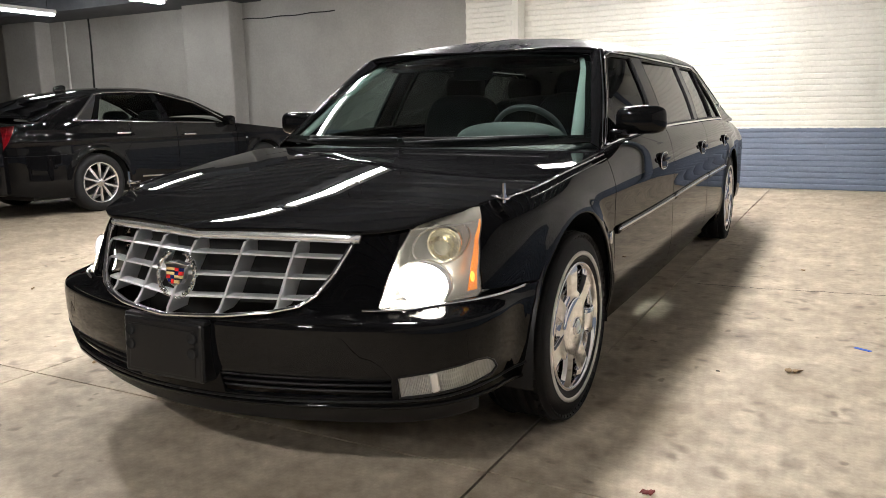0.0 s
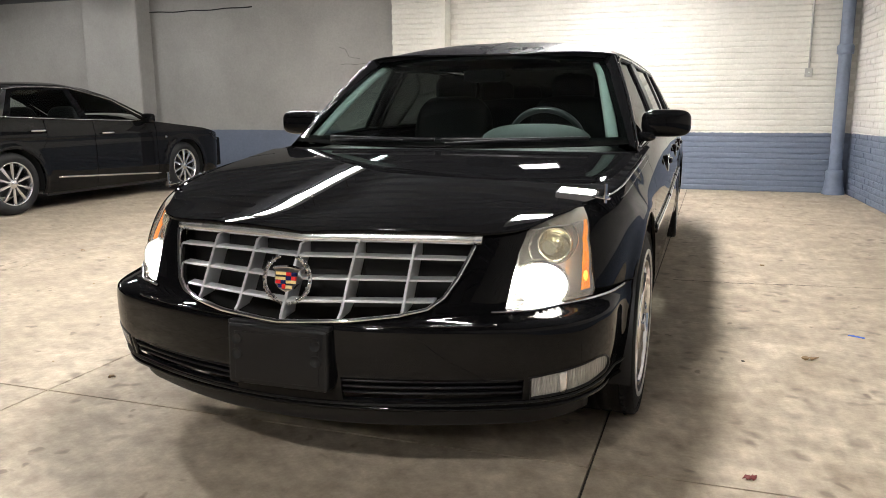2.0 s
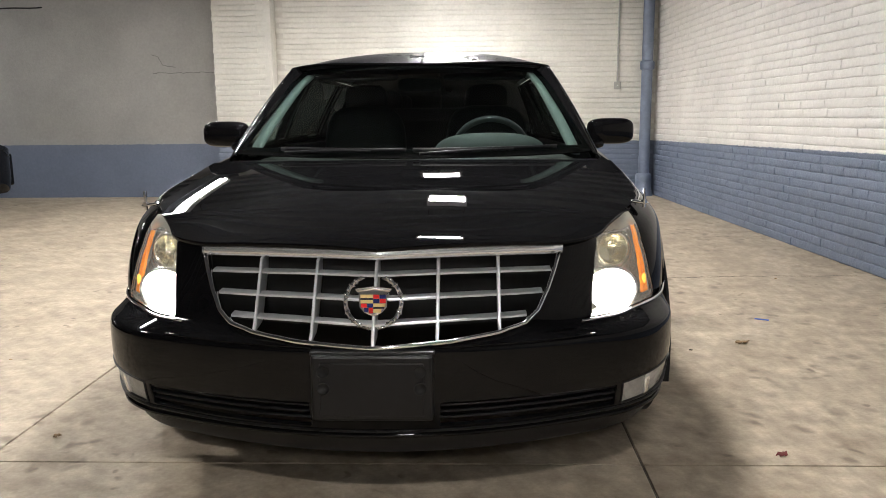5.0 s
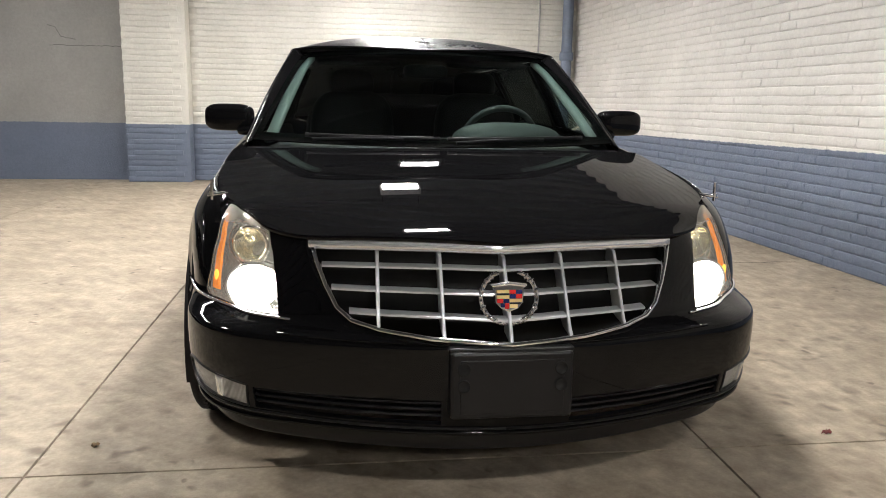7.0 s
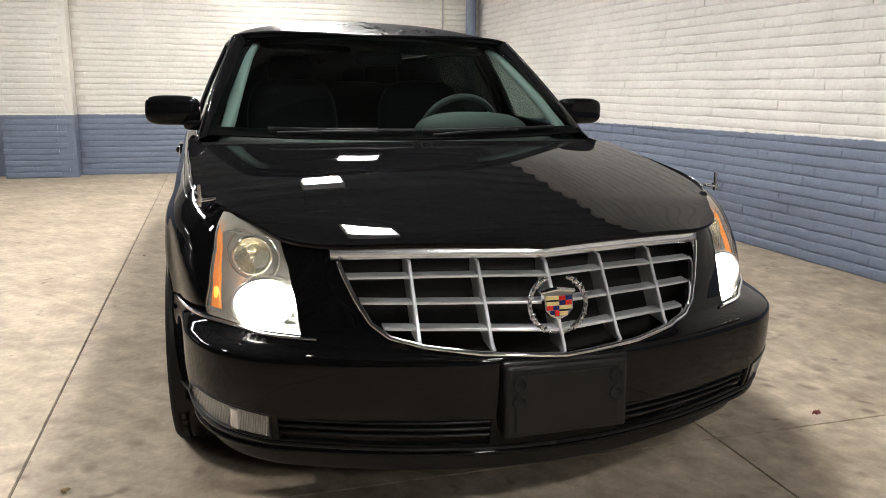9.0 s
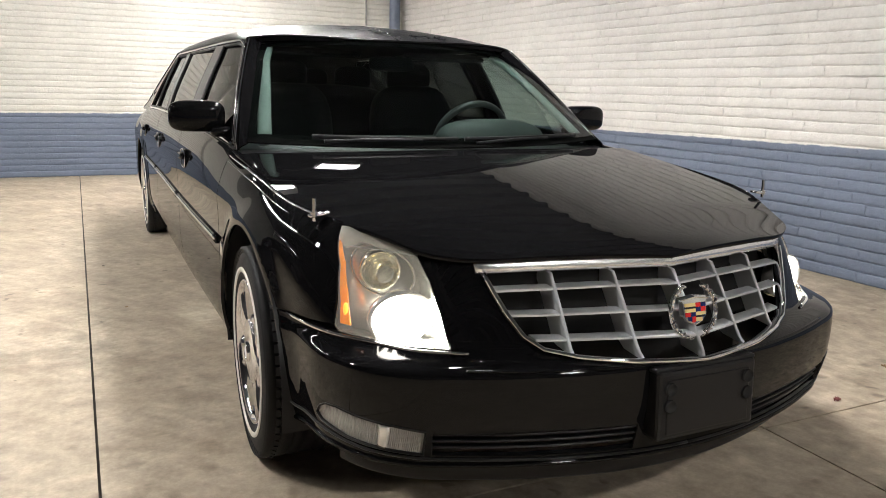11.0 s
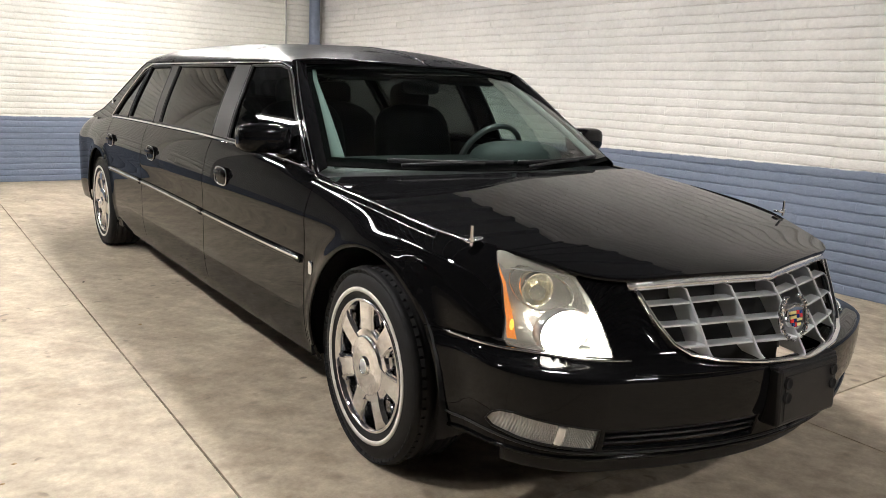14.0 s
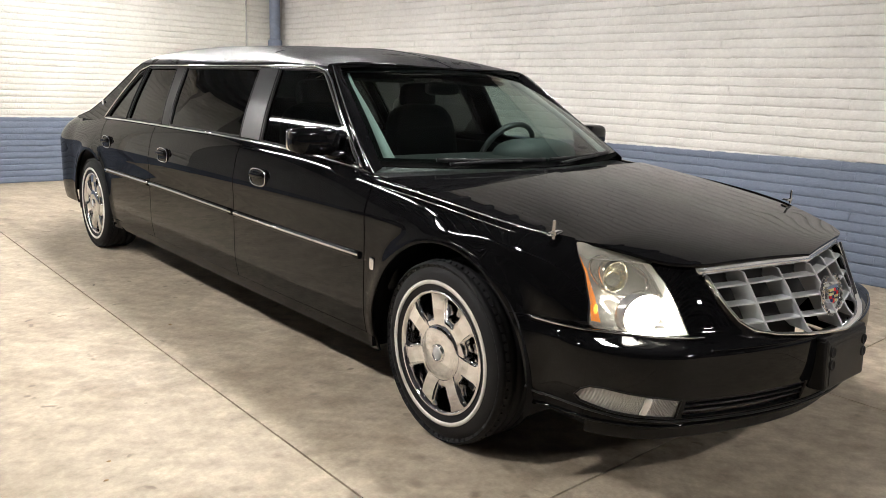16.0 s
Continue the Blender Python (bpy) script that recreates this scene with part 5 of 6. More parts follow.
def sedan():
    root = tagged(new("sedan"), "black four-door sedan parked beside the limousine, nose to the wall", "car", "parked sedans")

    def add(name, sheet, mat, parent=root, label=""):
        V, F, N = sheet if len(sheet) == 3 else (*sheet, None)
        return mesh_part(name, V, F, mat, parent, label, N)

    def belt_run(a, b, n):
        return along(lambda y: (y, float(sed_belt(y))), a, b, n)

    for s in (1, -1):
        f, g = sided(s, sed_side), sided(s, sed_cabin)
        lo = math.degrees(math.asin((0.345 - 0.2) / 0.385))
        o = [(0.03, 0.30), (0.4, 0.24)] + arc(1.15, 0.345, 0.385, 180 + lo, 40, 26) + [(1.60, 0.78), (1.62, 0.9)] + belt_run(1.60, 0.03, 20)
        add("rear_quarter", panel(f, o, (), 0.026, 0.012, sed_out), PAINT)
        o = arc(1.15, 0.345, 0.392, 39, -lo, 12) + [(2.325, 0.2)] + belt_run(2.325, 1.615, 8) + [(1.628, 0.9), (1.606, 0.78)]
        add("door", panel(f, o, (), 0.05, 0.012, sed_out), PAINT)
        o = [(2.335, 0.2), (3.42, 0.2)] + belt_run(3.40, 2.335, 8)
        add("door", panel(f, o, (), 0.05, 0.012, sed_out), PAINT)
        o = [(3.43, 0.2)] + arc(3.99, 0.345, 0.385, 180 + lo, -lo, 30) + [(4.9, 0.24), (5.10, 0.32)] + belt_run(5.10, 3.41, 24)
        add("fender", panel(f, o, (), 0.05, 0.012, sed_out), PAINT)
        o = [(1.6, 0.165), (3.6, 0.165), (3.6, 0.195), (1.6, 0.195)]
        add("rocker_panel", panel(f, o, (), 0.08, 0.01, sed_out), BLACK)
        # side glass and frame
        win = (("rear", [(1.22, 1.075), (2.20, 1.035), (2.12, 1.385), (1.50, 1.372), (1.38, 1.34)]), ("front", [(2.30, 1.032), (3.24, 1.005), (2.80, 1.235), (2.45, 1.36), (2.20, 1.388)]))
        o = [(0.42, 1.05), (0.62, 1.15), (0.95, 1.27), (1.4, 1.392), (1.85, 1.418), (2.25, 1.412), (2.8, 1.287), (3.42, 1.0)] + belt_run(3.42, 0.42, 14)
        add("cabin_side", panel(g, o, [w for _, w in win], 0.06, 0.02, sideways), PAINT)
        for _, w in win:
            pane = add("side_window", panel(g, w, (), 0.12, 0.0, sideways, lift=-0.006), CLEAR_GLASS, root, "tinted side glass")
            pane.visible_shadow = False
        P = np.array(dense([(0.90, 1.068), (1.30, 1.375), (1.46, 1.402), (1.85, 1.414), (2.22, 1.408), (2.79, 1.275), (3.32, 1.005)], 0.06, False))
        nn = normals(g, P, sideways)
        add("window_moulding", sweep(g(P[:, 0], P[:, 1]) + nn * 0.004, 0.022, 0.012, nn), CHROME, root, "chrome window surround")
        P = np.array([(y, float(sed_belt(y)) + 0.012) for y in np.linspace(0.9, 3.34, 30)])
        nn = normals(g, P, sideways)
        add("belt_moulding", sweep(g(P[:, 0], P[:, 1]) + nn * 0.006, 0.016, 0.012, nn), CHROME, root, "chrome belt line")
        P = np.array([(y, 0.375 - 0.075 * (y - 1.75) / 1.5) for y in np.linspace(1.72, 3.45, 20)])
        nn = normals(f, P, sed_out)
        add("sill_moulding", sweep(f(P[:, 0], P[:, 1]) + nn * 0.006, 0.022, 0.012, nn), CHROME, root, "chrome strip low on the doors")
        for y, z in ((1.50, 0.915), (2.52, 0.862)):
            p = f(np.array([y]), np.array([z]))[0] + np.array([s * 0.022, 0, 0])
            add("door_handle", superq(p, (0.010, 0.105, 0.013), 0.6, 0.6, 20, 10), CHROME, root, "chrome pull handle")
        p = np.array([s * 0.97, 3.22, 1.03])
        add("door_mirror", superq(p, (0.09, 0.06, 0.065), 0.6, 0.6, 24, 14), PAINT)
        p = f(np.array([3.60]), np.array([0.775]))[0]
        add("fender_badge", superq(p, (0.006, 0.022, 0.014), 0.5, 0.6, 12, 8), CHROME)
        # tail and head lamps on the corners
        o = [(0.02, 0.72), (0.08, 0.70), (0.13, 0.73), (0.235, 0.98), (0.25, 1.035), (0.02, 1.035)]
        tail = add("tail_lamp", panel(f, o, (), 0.03, 0.01, sed_out, lift=0.006), RED_LENS, root, "red tail lamp")
        P = np.array(dense([(0.105, 0.74), (0.165, 0.88), (0.195, 1.01)], 0.03, False))
        add("light_bar", sweep(f(P[:, 0], P[:, 1]) + normals(f, P, sed_out) * 0.006, 0.012, 0.006, normals(f, P, sed_out)), RED_LENS, tail)
        trim = [(0.91, 1.066), (1.12, 1.068), (1.335, 1.368), (1.27, 1.352)]
        add("quarter_trim", panel(g, trim, (), 0.05, 0.006, sideways, lift=0.005), CHROME, root, "broad chrome trim behind the rear door glass")
        o = [(4.55, 0.80), (4.72, 0.70), (5.0, 0.64), (5.08, 0.66), (4.98, 0.735), (4.72, 0.81)]
        add("headlamp", panel(f, o, (), 0.03, 0.01, sed_out, lift=0.006), LENS, root, "clear headlamp")
        # panel crease on the rear bumper
        P = np.array([(y, 0.70) for y in np.linspace(0.05, 0.72, 14)])
        add("bumper_seam", sweep(f(P[:, 0], P[:, 1]), 0.004, 0.004, normals(f, P, sed_out)), SATIN)
    o = [(-0.80, 0.05), (0.80, 0.05), (0.86, 0.5), (0.86, 4.6), (0.7, 4.95), (-0.7, 4.95), (-0.86, 4.6), (-0.86, 0.5)]
    add("deck", panel(sed_deck, o, (), 0.08, 0.01, upward), PAINT, root, "trunk lid, hood and shoulders")
    ys = list(np.linspace(0.42, 3.45, 24))
    e = [(float(sed_cabin(y, float(sed_rail(y)))[0]), y) for y in ys]
    o = e + [(-x, y) for x, y in reversed(e)]
    add("roof", panel(sed_roof, o, (), 0.07, 0.01, upward), PAINT)
    for a, b, name in ((0.5, 1.25, "rear_window"), (2.62, 3.4, "windscreen")):
        e = [(float(sed_cabin(y, float(sed_rail(y)))[0]) - 0.06, y) for y in np.linspace(a, b, 10)]
        add(name, panel(sed_roof, e + [(-x, y) for x, y in reversed(e)], (), 0.08, 0.004, upward, lift=0.003), TINTED)
    # front and rear caps, floor, antenna fin
    for y, name in ((0.09, "rear_panel"), (5.03, "front_panel")):
        bm = bmesh.new()
        box(bm, -0.72, 0.72, y - 0.05, y + 0.05, 0.28, 0.98 if y < 1 else 0.72, 0.03)
        part(name, bm, PAINT, root)
    bm = bmesh.new()
    box(bm, -0.8, 0.8, 0.35, 4.8, 0.2, 0.27, 0.02)
    part("floor_pan", bm, VOID, root)
    add("antenna_fin", superq((0, 1.35, 1.458), (0.016, 0.09, 0.042), 0.8, 0.8, 16, 10, pose(0, 0, 0, 12)), PAINT)
    for x in (-0.37, 0.37):
        for y in (1.35, 2.45):
            add("seat", superq((x, y, 0.86), (0.24, 0.09, 0.33), 0.5, 0.5, 20, 12, pose(0, 0, 0, 10)), INTERIOR)
    for y in (1.15, 3.99):
        for s in (1, -1):
            bm_w = new("wheel")
            bm_w.parent = root
            R = 0.345
            V, F = lathe([(0.235, -0.10), (0.25, -0.115), (0.30, -0.118), (0.335, -0.095), (R, -0.06), (R, 0.06), (0.335, 0.095), (0.30, 0.118), (0.25, 0.115), (0.235, 0.10)], 48)
            tyre = mesh_part("tyre", V, F, RUBBER, bm_w)
            V, F = lathe([(0.238, 0.10), (0.242, 0.112), (0.232, 0.114), (0.222, 0.10), (0.21, 0.05), (0.21, -0.09)], 48)
            rim = mesh_part("rim", V, F, ALLOY, bm_w)
            for k in range(10):
                a = 36 * k
                V = [tuple(pose(0, 0, 0, a) @ Vector(p)) for p in ((0.095, -0.013, 0.04), (0.105, -0.006, 0.04), (0.105, 0.006, 0.04), (0.095, 0.013, 0.04), (0.09, -0.021, 0.226), (0.104, -0.012, 0.226), (0.104, 0.012, 0.226), (0.09, 0.021, 0.226))]
                mesh_part("spoke", V, [(0, 1, 5, 4), (1, 2, 6, 5), (2, 3, 7, 6), (4, 5, 6, 7)], ALLOY, rim, smooth=False)
            V, F = lathe([(0.0, 0.115), (0.03, 0.113), (0.06, 0.10), (0.06, 0.08)], 24)
            mesh_part("hub", V, F, ALLOY, rim)
            V, F = lathe([(0.0, 0.02), (0.15, 0.02), (0.15, 0.0), (0.0, 0.0)], 24)
            mesh_part("brake_disc", V, F, BLACK, bm_w)
            bm_w.matrix_basis = pose(s * 0.79, y, R, 0, 0, 0 if s > 0 else 180)
            V, F = [], []
            for i in range(21):
                a = radians(-15 + 210 * i / 20)
                for x in (0.58, 0.90):
                    V.append((s * x, y + 0.40 * math.cos(a), 0.345 + 0.40 * math.sin(a)))
            F = [(2 * i, 2 * i + 2, 2 * i + 3, 2 * i + 1) for i in range(20)] + [tuple(2 * i for i in range(21))]
            mesh_part("wheel_housing", V, F, VOID, root)
    return root


car = sedan()
car.matrix_basis = pose(-8.68, 5.0, 0, 0, 0, -1.8)
tagged(copy_thing(car, pose(-12.6, 2.2, 0, 0, 0, -1.5)), "second black sedan parked beyond the first one")

# ---- ceiling lamps ----
TUBE = material("lit_fluorescent_tube", (0.9, 0.9, 0.9), 0.4, emission=(1.0, 0.975, 0.95), strength=TUBE_POWER)
PANEL = material("lit_lamp_panel", (0.9, 0.9, 0.9), 0.4, emission=(1.0, 0.97, 0.945), strength=PANEL_POWER)
WHITE_STEEL = material("white_enamel", (0.75, 0.75, 0.73), 0.35, noise_scale=10, noise_amount=0.1)


def strip_light(length):
    root = tagged(new("ceiling_light"), "white steel strip light with two lit tubes", "ceiling light", "strip lights in a row")
    part("housing", box(bmesh.new(), -0.09, 0.09, -length / 2, length / 2, 0.025, 0.09, 0.01), WHITE_STEEL, root)
    for s in (-1, 1):
        bm = bmesh.new()
        cyl(bm, pose(s * 0.036, -length / 2 + 0.02, 0, -90), 0.016, length - 0.04, 16)
        part("tube", bm, TUBE, root, "lit white tube")
        bm = bmesh.new()
        cyl(bm, pose(0, s * length * 0.4, 0.085), 0.005, TOP - LAMP_Z - 0.085, 8)
        part("hanger", bm, BLACK, root)
    return root


def panel_light():
    root = tagged(new("panel_light"), "small white ceiling lamp with a bright flat face", "ceiling light", "small ceiling lamps")
    part("housing", box(bmesh.new(), -0.22, 0.22, -0.12, 0.12, 0.012, 0.10, 0.012), WHITE_STEEL, root)
    part("diffuser", box(bmesh.new(), -0.19, 0.19, -0.09, 0.09, -0.006, 0.012, 0.004), PANEL, root, "lit white diffuser")
    for s in (-1, 1):
        bm = bmesh.new()
        cyl(bm, pose(s * 0.2, 0, 0.1), 0.004, TOP - LAMP_Z - 0.1, 8)
        part("hanger", bm, BLACK, root)
    return root


strip = strip_light(1.22)
strip.matrix_basis = pose(STRIP_X, STRIPS[0], LAMP_Z)
for y in STRIPS[1:]:
    copy_thing(strip, pose(STRIP_X, y, LAMP_Z))
for x, y in STRIPS_FILL:
    copy_thing(strip, pose(x, y, LAMP_Z))
square = panel_light()
square.matrix_basis = pose(*PANELS[0], LAMP_Z)
for x, y in PANELS[1:]:
    copy_thing(square, pose(x, y, LAMP_Z))

# ---- pipes and wires on the walls ----
BLUE_PAINT = material("slate_blue_paint", (0.16, 0.195, 0.27), 0.45, noise_scale=6, noise_amount=0.25, bump=0.3, bump_scale=60)
GREY_PAINT = material("pale_grey_paint", (0.42, 0.42, 0.40), 0.45, noise_scale=8, noise_amount=0.15)
pipe = tagged(new("downpipe"), "slate blue cast iron downpipe in the wall corner", "pipe")
pipe.location = (1.09, 10.87, 0)
V, F = lathe([(0.078, 0.26), (0.078, TOP)], 32, "z")
mesh_part("pipe_shaft", V, F, BLUE_PAINT, pipe)
V, F = lathe([(0.0785, 1.80), (0.098, 1.81), (0.102, 1.83), (0.102, 1.90), (0.096, 1.92), (0.0785, 1.93)], 32, "z")
mesh_part("collar", V, F, BLUE_PAINT, pipe)
V, F = lathe([(0.14, 0.0), (0.14, 0.03), (0.118, 0.10), (0.108, 0.22), (0.112, 0.25), (0.112, 0.30), (0.10, 0.32), (0.0785, 0.325)], 32, "z")
mesh_part("boot", V, F, BLUE_PAINT, pipe)
box_t = tagged(new("junction_box"), "small grey junction box with a conduit up the wall", "junction box")
box_t.location = (0.69, NORTH, 1.59)
part("box", box(bmesh.new(), -0.045, 0.045, -0.06, 0.0, -0.055, 0.055, 0.006), GREY_PAINT, box_t)
bm = bmesh.new()
cyl(bm, pose(0, -0.025, 0.05), 0.013, TOP - 1.63, 12)
part("conduit", bm, GREY_PAINT, box_t)
bm = bmesh.new()
cyl(bm, pose(0, -0.062, 0, 90), 0.008, 0.006, 10)
part("cover_screw", bm, WHITE_STEEL, box_t)


CRACK = material("grey_crack", (0.17, 0.168, 0.16), 0.9)


def wire(name, label, points, r, mat=None):
    V, F = tube([np.array(p) for p in points], r)
    ob = mesh_part(name, V, F, mat or BLACK)
    return tagged(ob, label, "cable")


rng = random.Random(4)
wire("cable", "dark cable that sags along the wall", [(x, NORTH + 0.02, 2.80 - 0.02 * math.sin((x + 10.2) * 1.27) + 0.006 * math.sin(9 * x)) for x in np.linspace(-9.75, -7.72, 30)], 0.009)
wire("cable", "dark cable hanging down the wall", [(-13.86 + 0.015 * math.sin(z * 3), NORTH + 0.02, z) for z in np.linspace(1.35, 3.07, 20)], 0.018)
wire("cable", "pale conduit down the wall", [(-14.6, NORTH + 0.01, z) for z in np.linspace(0.2, 3.05, 12)], 0.02, GREY_PAINT)
for corners in (((-6.15, 2.11), (-6.05, 2.08), (-5.99, 1.95), (-5.80, 1.927)), ((-6.14, 1.842), (-5.83, 1.836), (-5.46, 1.846), (-5.17, 1.839))):
    wire("crack", "thin jagged crack in the wall plaster", [(p[0], NORTH + 0.027, p[1] + 0.008 * rng.uniform(-1, 1)) for p in dense(corners, 0.04, False)], 0.004, CRACK)
socket = tagged(new("switch_box"), "small blue switch box on the pilaster's side", "switch box")
socket.location = (-5.12, 10.9, 1.21)
part("box", box(bmesh.new(), -0.035, 0.0, -0.04, 0.04, -0.06, 0.06, 0.005), BLUE_PAINT, socket)
part("cover", box(bmesh.new(), -0.042, -0.034, -0.033, 0.033, -0.052, 0.052, 0.003), BLUE_PAINT, socket)
wire("crack", "thin crack across the concrete floor", [(x, 5.02 + 0.05 * x + 0.03 * math.sin(3 * x) + 0.012 * rng.uniform(-1, 1), -0.0015) for x in np.linspace(-0.75, 1.3, 40)], 0.0028)

# ---- small litter on the floor ----
LEAF_RED = material("dry_red_leaf", (0.20, 0.04, 0.035), 0.7, noise_scale=60, noise_amount=0.4)
LEAF_TAN = material("dry_tan_leaf", (0.30, 0.20, 0.10), 0.75, noise_scale=60, noise_amount=0.4)
TAPE = material("blue_masking_tape", (0.02, 0.10, 0.55), 0.6, noise_scale=60, noise_amount=0.2)
PAPER = material("pale_paper_scrap", (0.6, 0.58, 0.52), 0.8)


def leaf(x, y, size, mat, label, turn=0, seed=0):
    r = random.Random(seed)
    V, F = [(0, 0, 0.012)], []
    n = 22
    for i in range(n):
        a = 2 * math.pi * i / n
        k = size * (0.55 + 0.45 * abs(math.cos(2.5 * a))) * r.uniform(0.8, 1.1)
        V.append((k * math.cos(a) * 1.3, k * math.sin(a) * 0.7, 0.003 + r.uniform(0, 0.012)))
    for i in range(n):
        F.append((0, 1 + i, 1 + (i + 1) % n))
    V += [(v[0], v[1], v[2] - 0.0025) for v in V]
    F += [tuple(i + n + 1 for i in reversed(f)) for f in F] + [(1 + i, n + 2 + i, n + 2 + (i + 1) % n, 1 + (i + 1) % n) for i in range(n)]
    ob = mesh_part("leaf", V, F, mat)
    ob.matrix_basis = pose(x, y, 0.0005, 0, 0, turn)
    return tagged(ob, label, "leaf")


leaf(-0.43, 2.115, 0.020, LEAF_RED, "small curled dark red leaf on the floor", 30, 1)
leaf(-0.105, 3.42, 0.030, LEAF_TAN, "dry tan leaf lying on the floor", 10, 2)
leaf(0.12, 2.30, 0.012, LEAF_TAN, "tiny dry scrap of leaf on concrete", 80, 3)
leaf(-3.0, 2.24, 0.012, LEAF_TAN, "tiny dry scrap of leaf on concrete", 40, 4)
leaf(-4.7, 3.1, 0.014, LEAF_TAN, "tiny dry scrap of leaf on concrete", 120, 5)
leaf(-5.4, 4.6, 0.012, LEAF_TAN, "tiny dry scrap of leaf on concrete", 200, 6)
leaf(-0.15, 5.6, 0.014, LEAF_TAN, "tiny dry scrap of leaf on concrete", 160, 7)
bm = bmesh.new()
box(bm, -0.038, 0.038, -0.012, 0.012, 0.0004, 0.0022, 0.0005)
tape = tagged(part("tape_scrap", bm, TAPE), "torn scrap of blue masking tape on the floor", "tape")
tape.matrix_basis = pose(0.17, 3.88, 0, 0, 0, -28)
r = random.Random(11)
for k in range(26):
    x, y = r.uniform(-6.5, 1.1), r.uniform(0.6, 9.5)
    if -2.8 < x < -0.7 and y > 1.4:
        continue
    bm = bmesh.new()
    bmesh.ops.create_icosphere(bm, subdivisions=1, radius=1)
    k2 = r.uniform(0.004, 0.011)
    for v in bm.verts:
        v.co = Vector((v.co.x * k2 * r.uniform(0.7, 1.4), v.co.y * k2 * r.uniform(0.5, 1.0), max(v.co.z, -0.2) * k2 * 0.4 + k2 * 0.08))
    ob = part("grit", bm, LEAF_TAN if k % 3 else JOINT)
    ob.location = (x, y, 0)
    tagged(ob, "small speck of dark grit on concrete", "grit", "specks of grit on the floor")

# ---- pilasters and beam ----
def boxed(x0, x1, y0, y1, z0, z1, bevel=0.0):
    return box(bmesh.new(), x0, x1, y0, y1, z0, z1, bevel)


structure("pilaster_1", boxed(-5.12, -4.28, NORTH - 0.27, NORTH + 0.1, 0, TOP, 0.006), WALL, "shallow white brick pilaster with blue dado", "pilaster")
structure("pilaster_2", boxed(-10.9, -9.75, NORTH - 0.32, NORTH + 0.1, 0, TOP, 0.03), PLASTER_SHADED, "shallow rendered pilaster with blue dado", "pilaster")
structure("pilaster_3", boxed(-16.2, -15.1, NORTH - 0.32, NORTH + 0.1, 0, TOP, 0.03), PLASTER_SHADED, "shallow rendered pilaster with blue dado", "pilaster")
structure("beam_1", boxed(-17.0, -9.3, 9.9, NORTH + 0.02, 3.07, TOP), DARK_STEEL, "dark painted ceiling beam along the wall", "beam")
structure("beam_2", boxed(-5.55, -5.3, SOUTH, NORTH, 3.10, TOP), DARK_STEEL, "dark steel ceiling beam", "beam")

# ---- floor slabs ----
floor = tagged(new("floor"), "sealed tan concrete floor in large sawn slabs", "floor", kind="structure")
LINES = [(WEST, 0.0)] + [(-3.152 - 2.235 * k, -0.004) for k in range(6, 0, -1)] + [(-3.152, -0.005), (-0.918, 0.018), (EAST + 0.7, 0.0)]
ROWS_Y = (SOUTH, -2.2, 2.04, NORTH + 0.1)
for (xa, sa), (xb, sb) in zip(LINES, LINES[1:]):
    for y0, y1 in zip(ROWS_Y, ROWS_Y[1:]):
        g = 0.0045
        bm = bmesh.new()
        corners = [(xa + sa * (y0 - 2.04) + g, y0 + g), (xb + sb * (y0 - 2.04) - g, y0 + g), (xb + sb * (y1 - 2.04) - g, y1 - g), (xa + sa * (y1 - 2.04) + g, y1 - g)]
        top = [bm.verts.new((x, y, 0)) for x, y in corners]
        low = [bm.verts.new((x, y, -0.1)) for x, y in corners]
        bm.faces.new(top)
        for i in range(4):
            bm.faces.new((low[i], low[(i + 1) % 4], top[(i + 1) % 4], top[i]))
        part("slab", bm, CONCRETE, floor)


# ---- bricks ----
COURSE, BRICK = 0.0745, 0.212


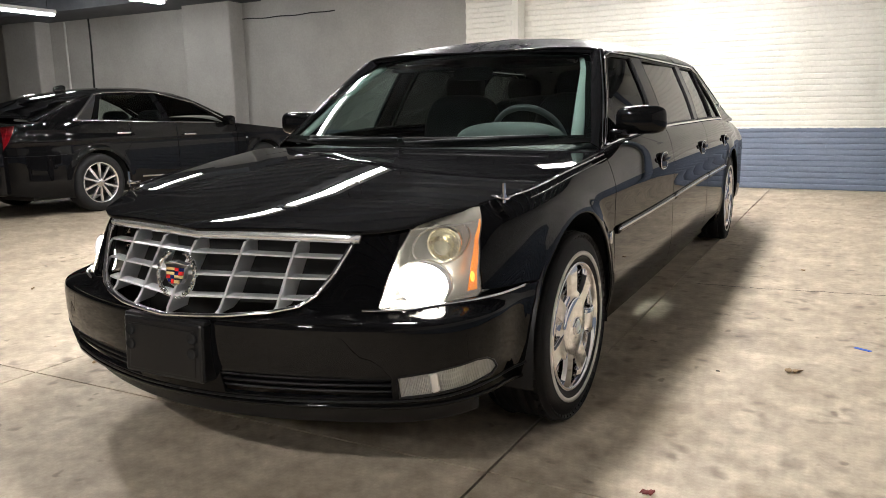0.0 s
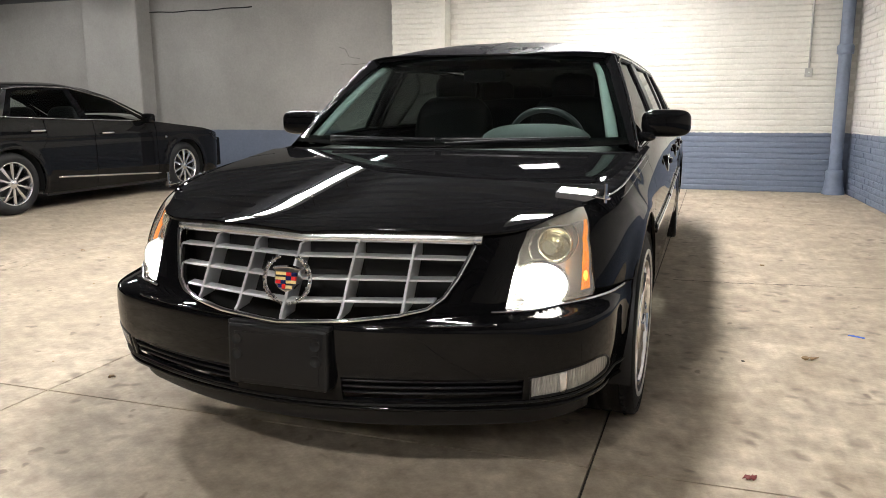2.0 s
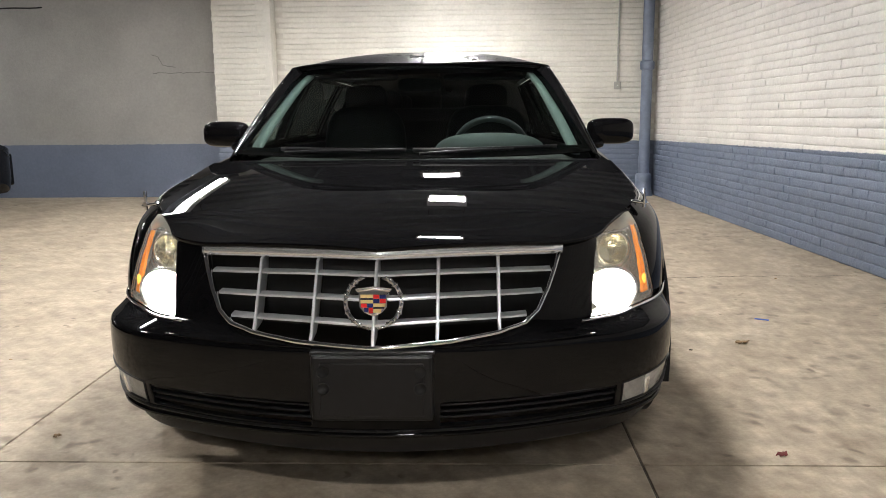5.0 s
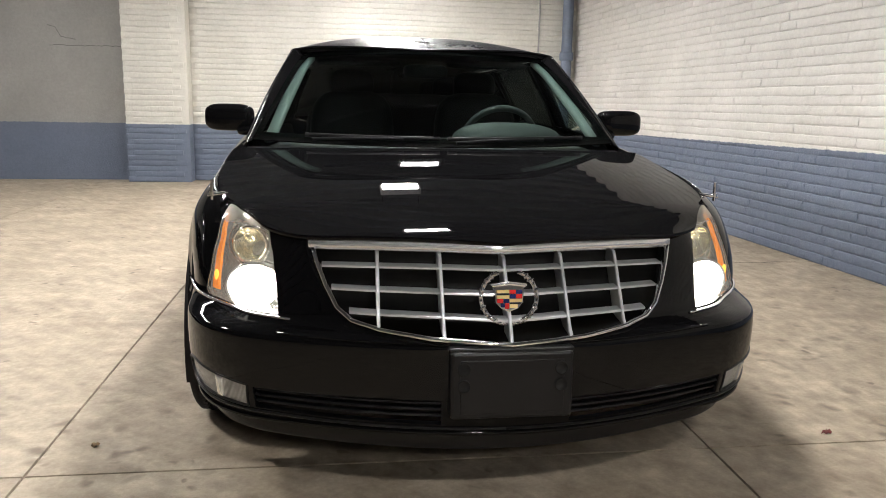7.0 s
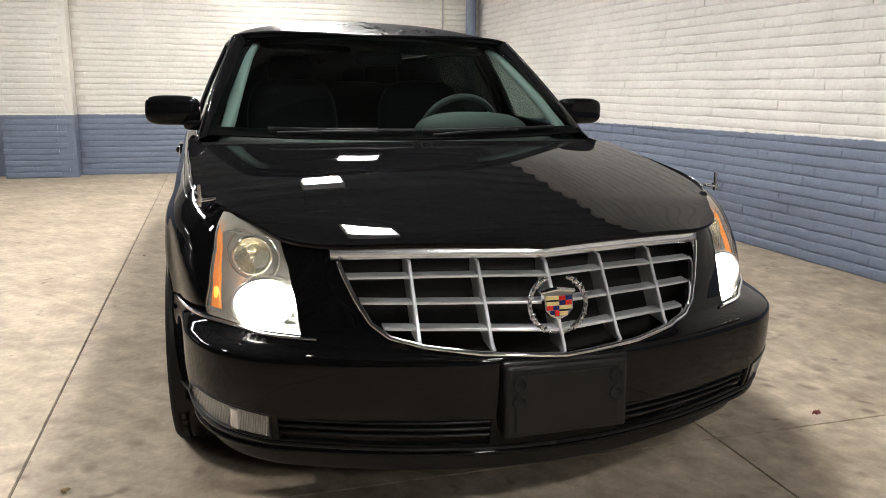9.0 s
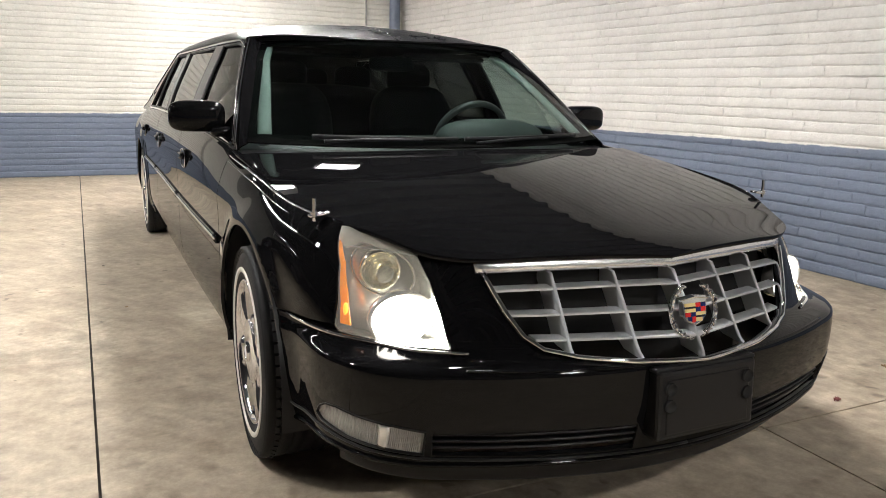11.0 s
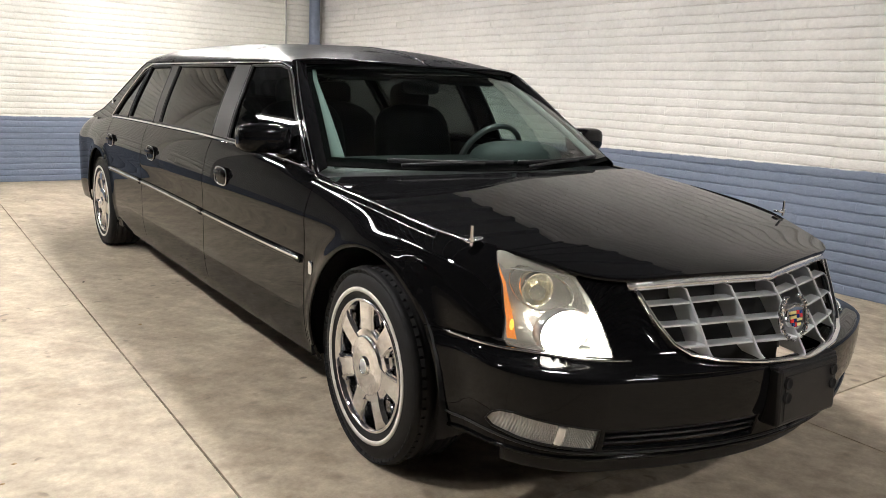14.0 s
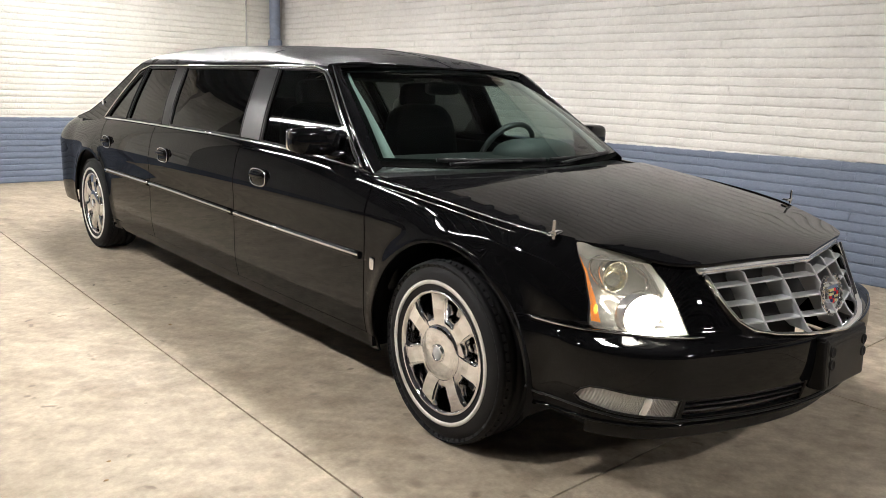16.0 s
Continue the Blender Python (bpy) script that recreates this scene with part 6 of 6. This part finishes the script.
def brick_shape(length, seed):
    """A painted brick's proud face, rounded at its edges: along x, height z, proud towards -y."""
    r = random.Random(seed)
    hl, hh = length / 2 + 0.001, COURSE / 2 - 0.0015
    proud = r.uniform(0.0085, 0.0125)
    rows = ((-hh, 0.0), (-hh + 0.003, 0.66), (-hh + 0.013, 1.0), (hh - 0.013, 1.0), (hh - 0.003, 0.66), (hh, 0.0))
    V = [(x * hl, -d * (proud + 0.0015 * lean_x * x), z + r.uniform(-0.003, 0.003)) for lean_x in (r.uniform(-1, 1),) for x in (-1.0, r.uniform(-0.3, 0.3), 1.0) for z, d in rows]
    F = [(6 * c + k, 6 * c + 6 + k, 6 * c + 7 + k, 6 * c + k + 1) for c in (0, 1) for k in range(5)]
    V += V[:6] + V[12:18]
    F += [(18, 19, 20, 21, 22, 23), (29, 28, 27, 26, 25, 24)]
    return V, F


def lay(wall, mat, start, end, place, near):
    """Lays courses between start and end along a wall; near: the stretch (a, b, z0, z1) whose bricks are objects of their own."""
    r = random.Random(len(wall.name) + 7)
    shapes = [[brick_shape(L, 10 * i + j) for j in range(9)] for i, L in enumerate((BRICK, BRICK / 2))]
    meshes = {}
    V, F = [], []
    c, z = 0, COURSE / 2
    count = 0
    while z < TOP - COURSE / 2:
        header = c % 6 == 3
        L = BRICK / 2 if header else BRICK
        a = start + (L / 2 if c % 2 else 0)
        while a + L <= end + 0.001:
            i, j = (1 if header else 0), r.randrange(9)
            m = place(a + L / 2, z + r.uniform(-0.002, 0.002)) @ pose(0, r.uniform(-0.0015, 0.0025), 0, 0, r.uniform(-0.6, 0.6), 0)
            if near[0] < a < near[1] and near[2] < z < near[3] and count < 300:
                if (i, j) not in meshes:
                    me = bpy.data.meshes.new("brick")
                    me.from_pydata(shapes[i][j][0], [], shapes[i][j][1])
                    me.polygons.foreach_set("use_smooth", [True] * len(me.polygons))
                    me.materials.append(mat)
                    meshes[i, j] = me
                ob = new("brick", meshes[i, j])
                ob.parent = wall
                ob.matrix_basis = m
                count += 1
            else:
                o = len(V)
                V += [tuple(m @ Vector(v)) for v in shapes[i][j][0]]
                F += [tuple(q + o for q in f) for f in shapes[i][j][1]]
            a += L
        c += 1
        z += COURSE
    tagged(mesh_part("brickwork", V, F, mat, wall), kind="stuff")


east, north, pil = bpy.data.objects["wall_east"], bpy.data.objects["wall_north"], bpy.data.objects["pilaster_1"]
lay(east, WALL_EAST, -1.0, NORTH, lambda a, z: pose(EAST, a, z, 0, 0, -90), (2.6, 5.6, 0.85, 2.2))
lay(north, WALL, -4.27, EAST, lambda a, z: pose(a, NORTH, z), (-0.7, 1.3, 0.0, 2.3))
lay(pil, WALL, -5.12, -4.28, lambda a, z: pose(a, NORTH - 0.27, z), (-5.2, -4.2, 0, 3.3))
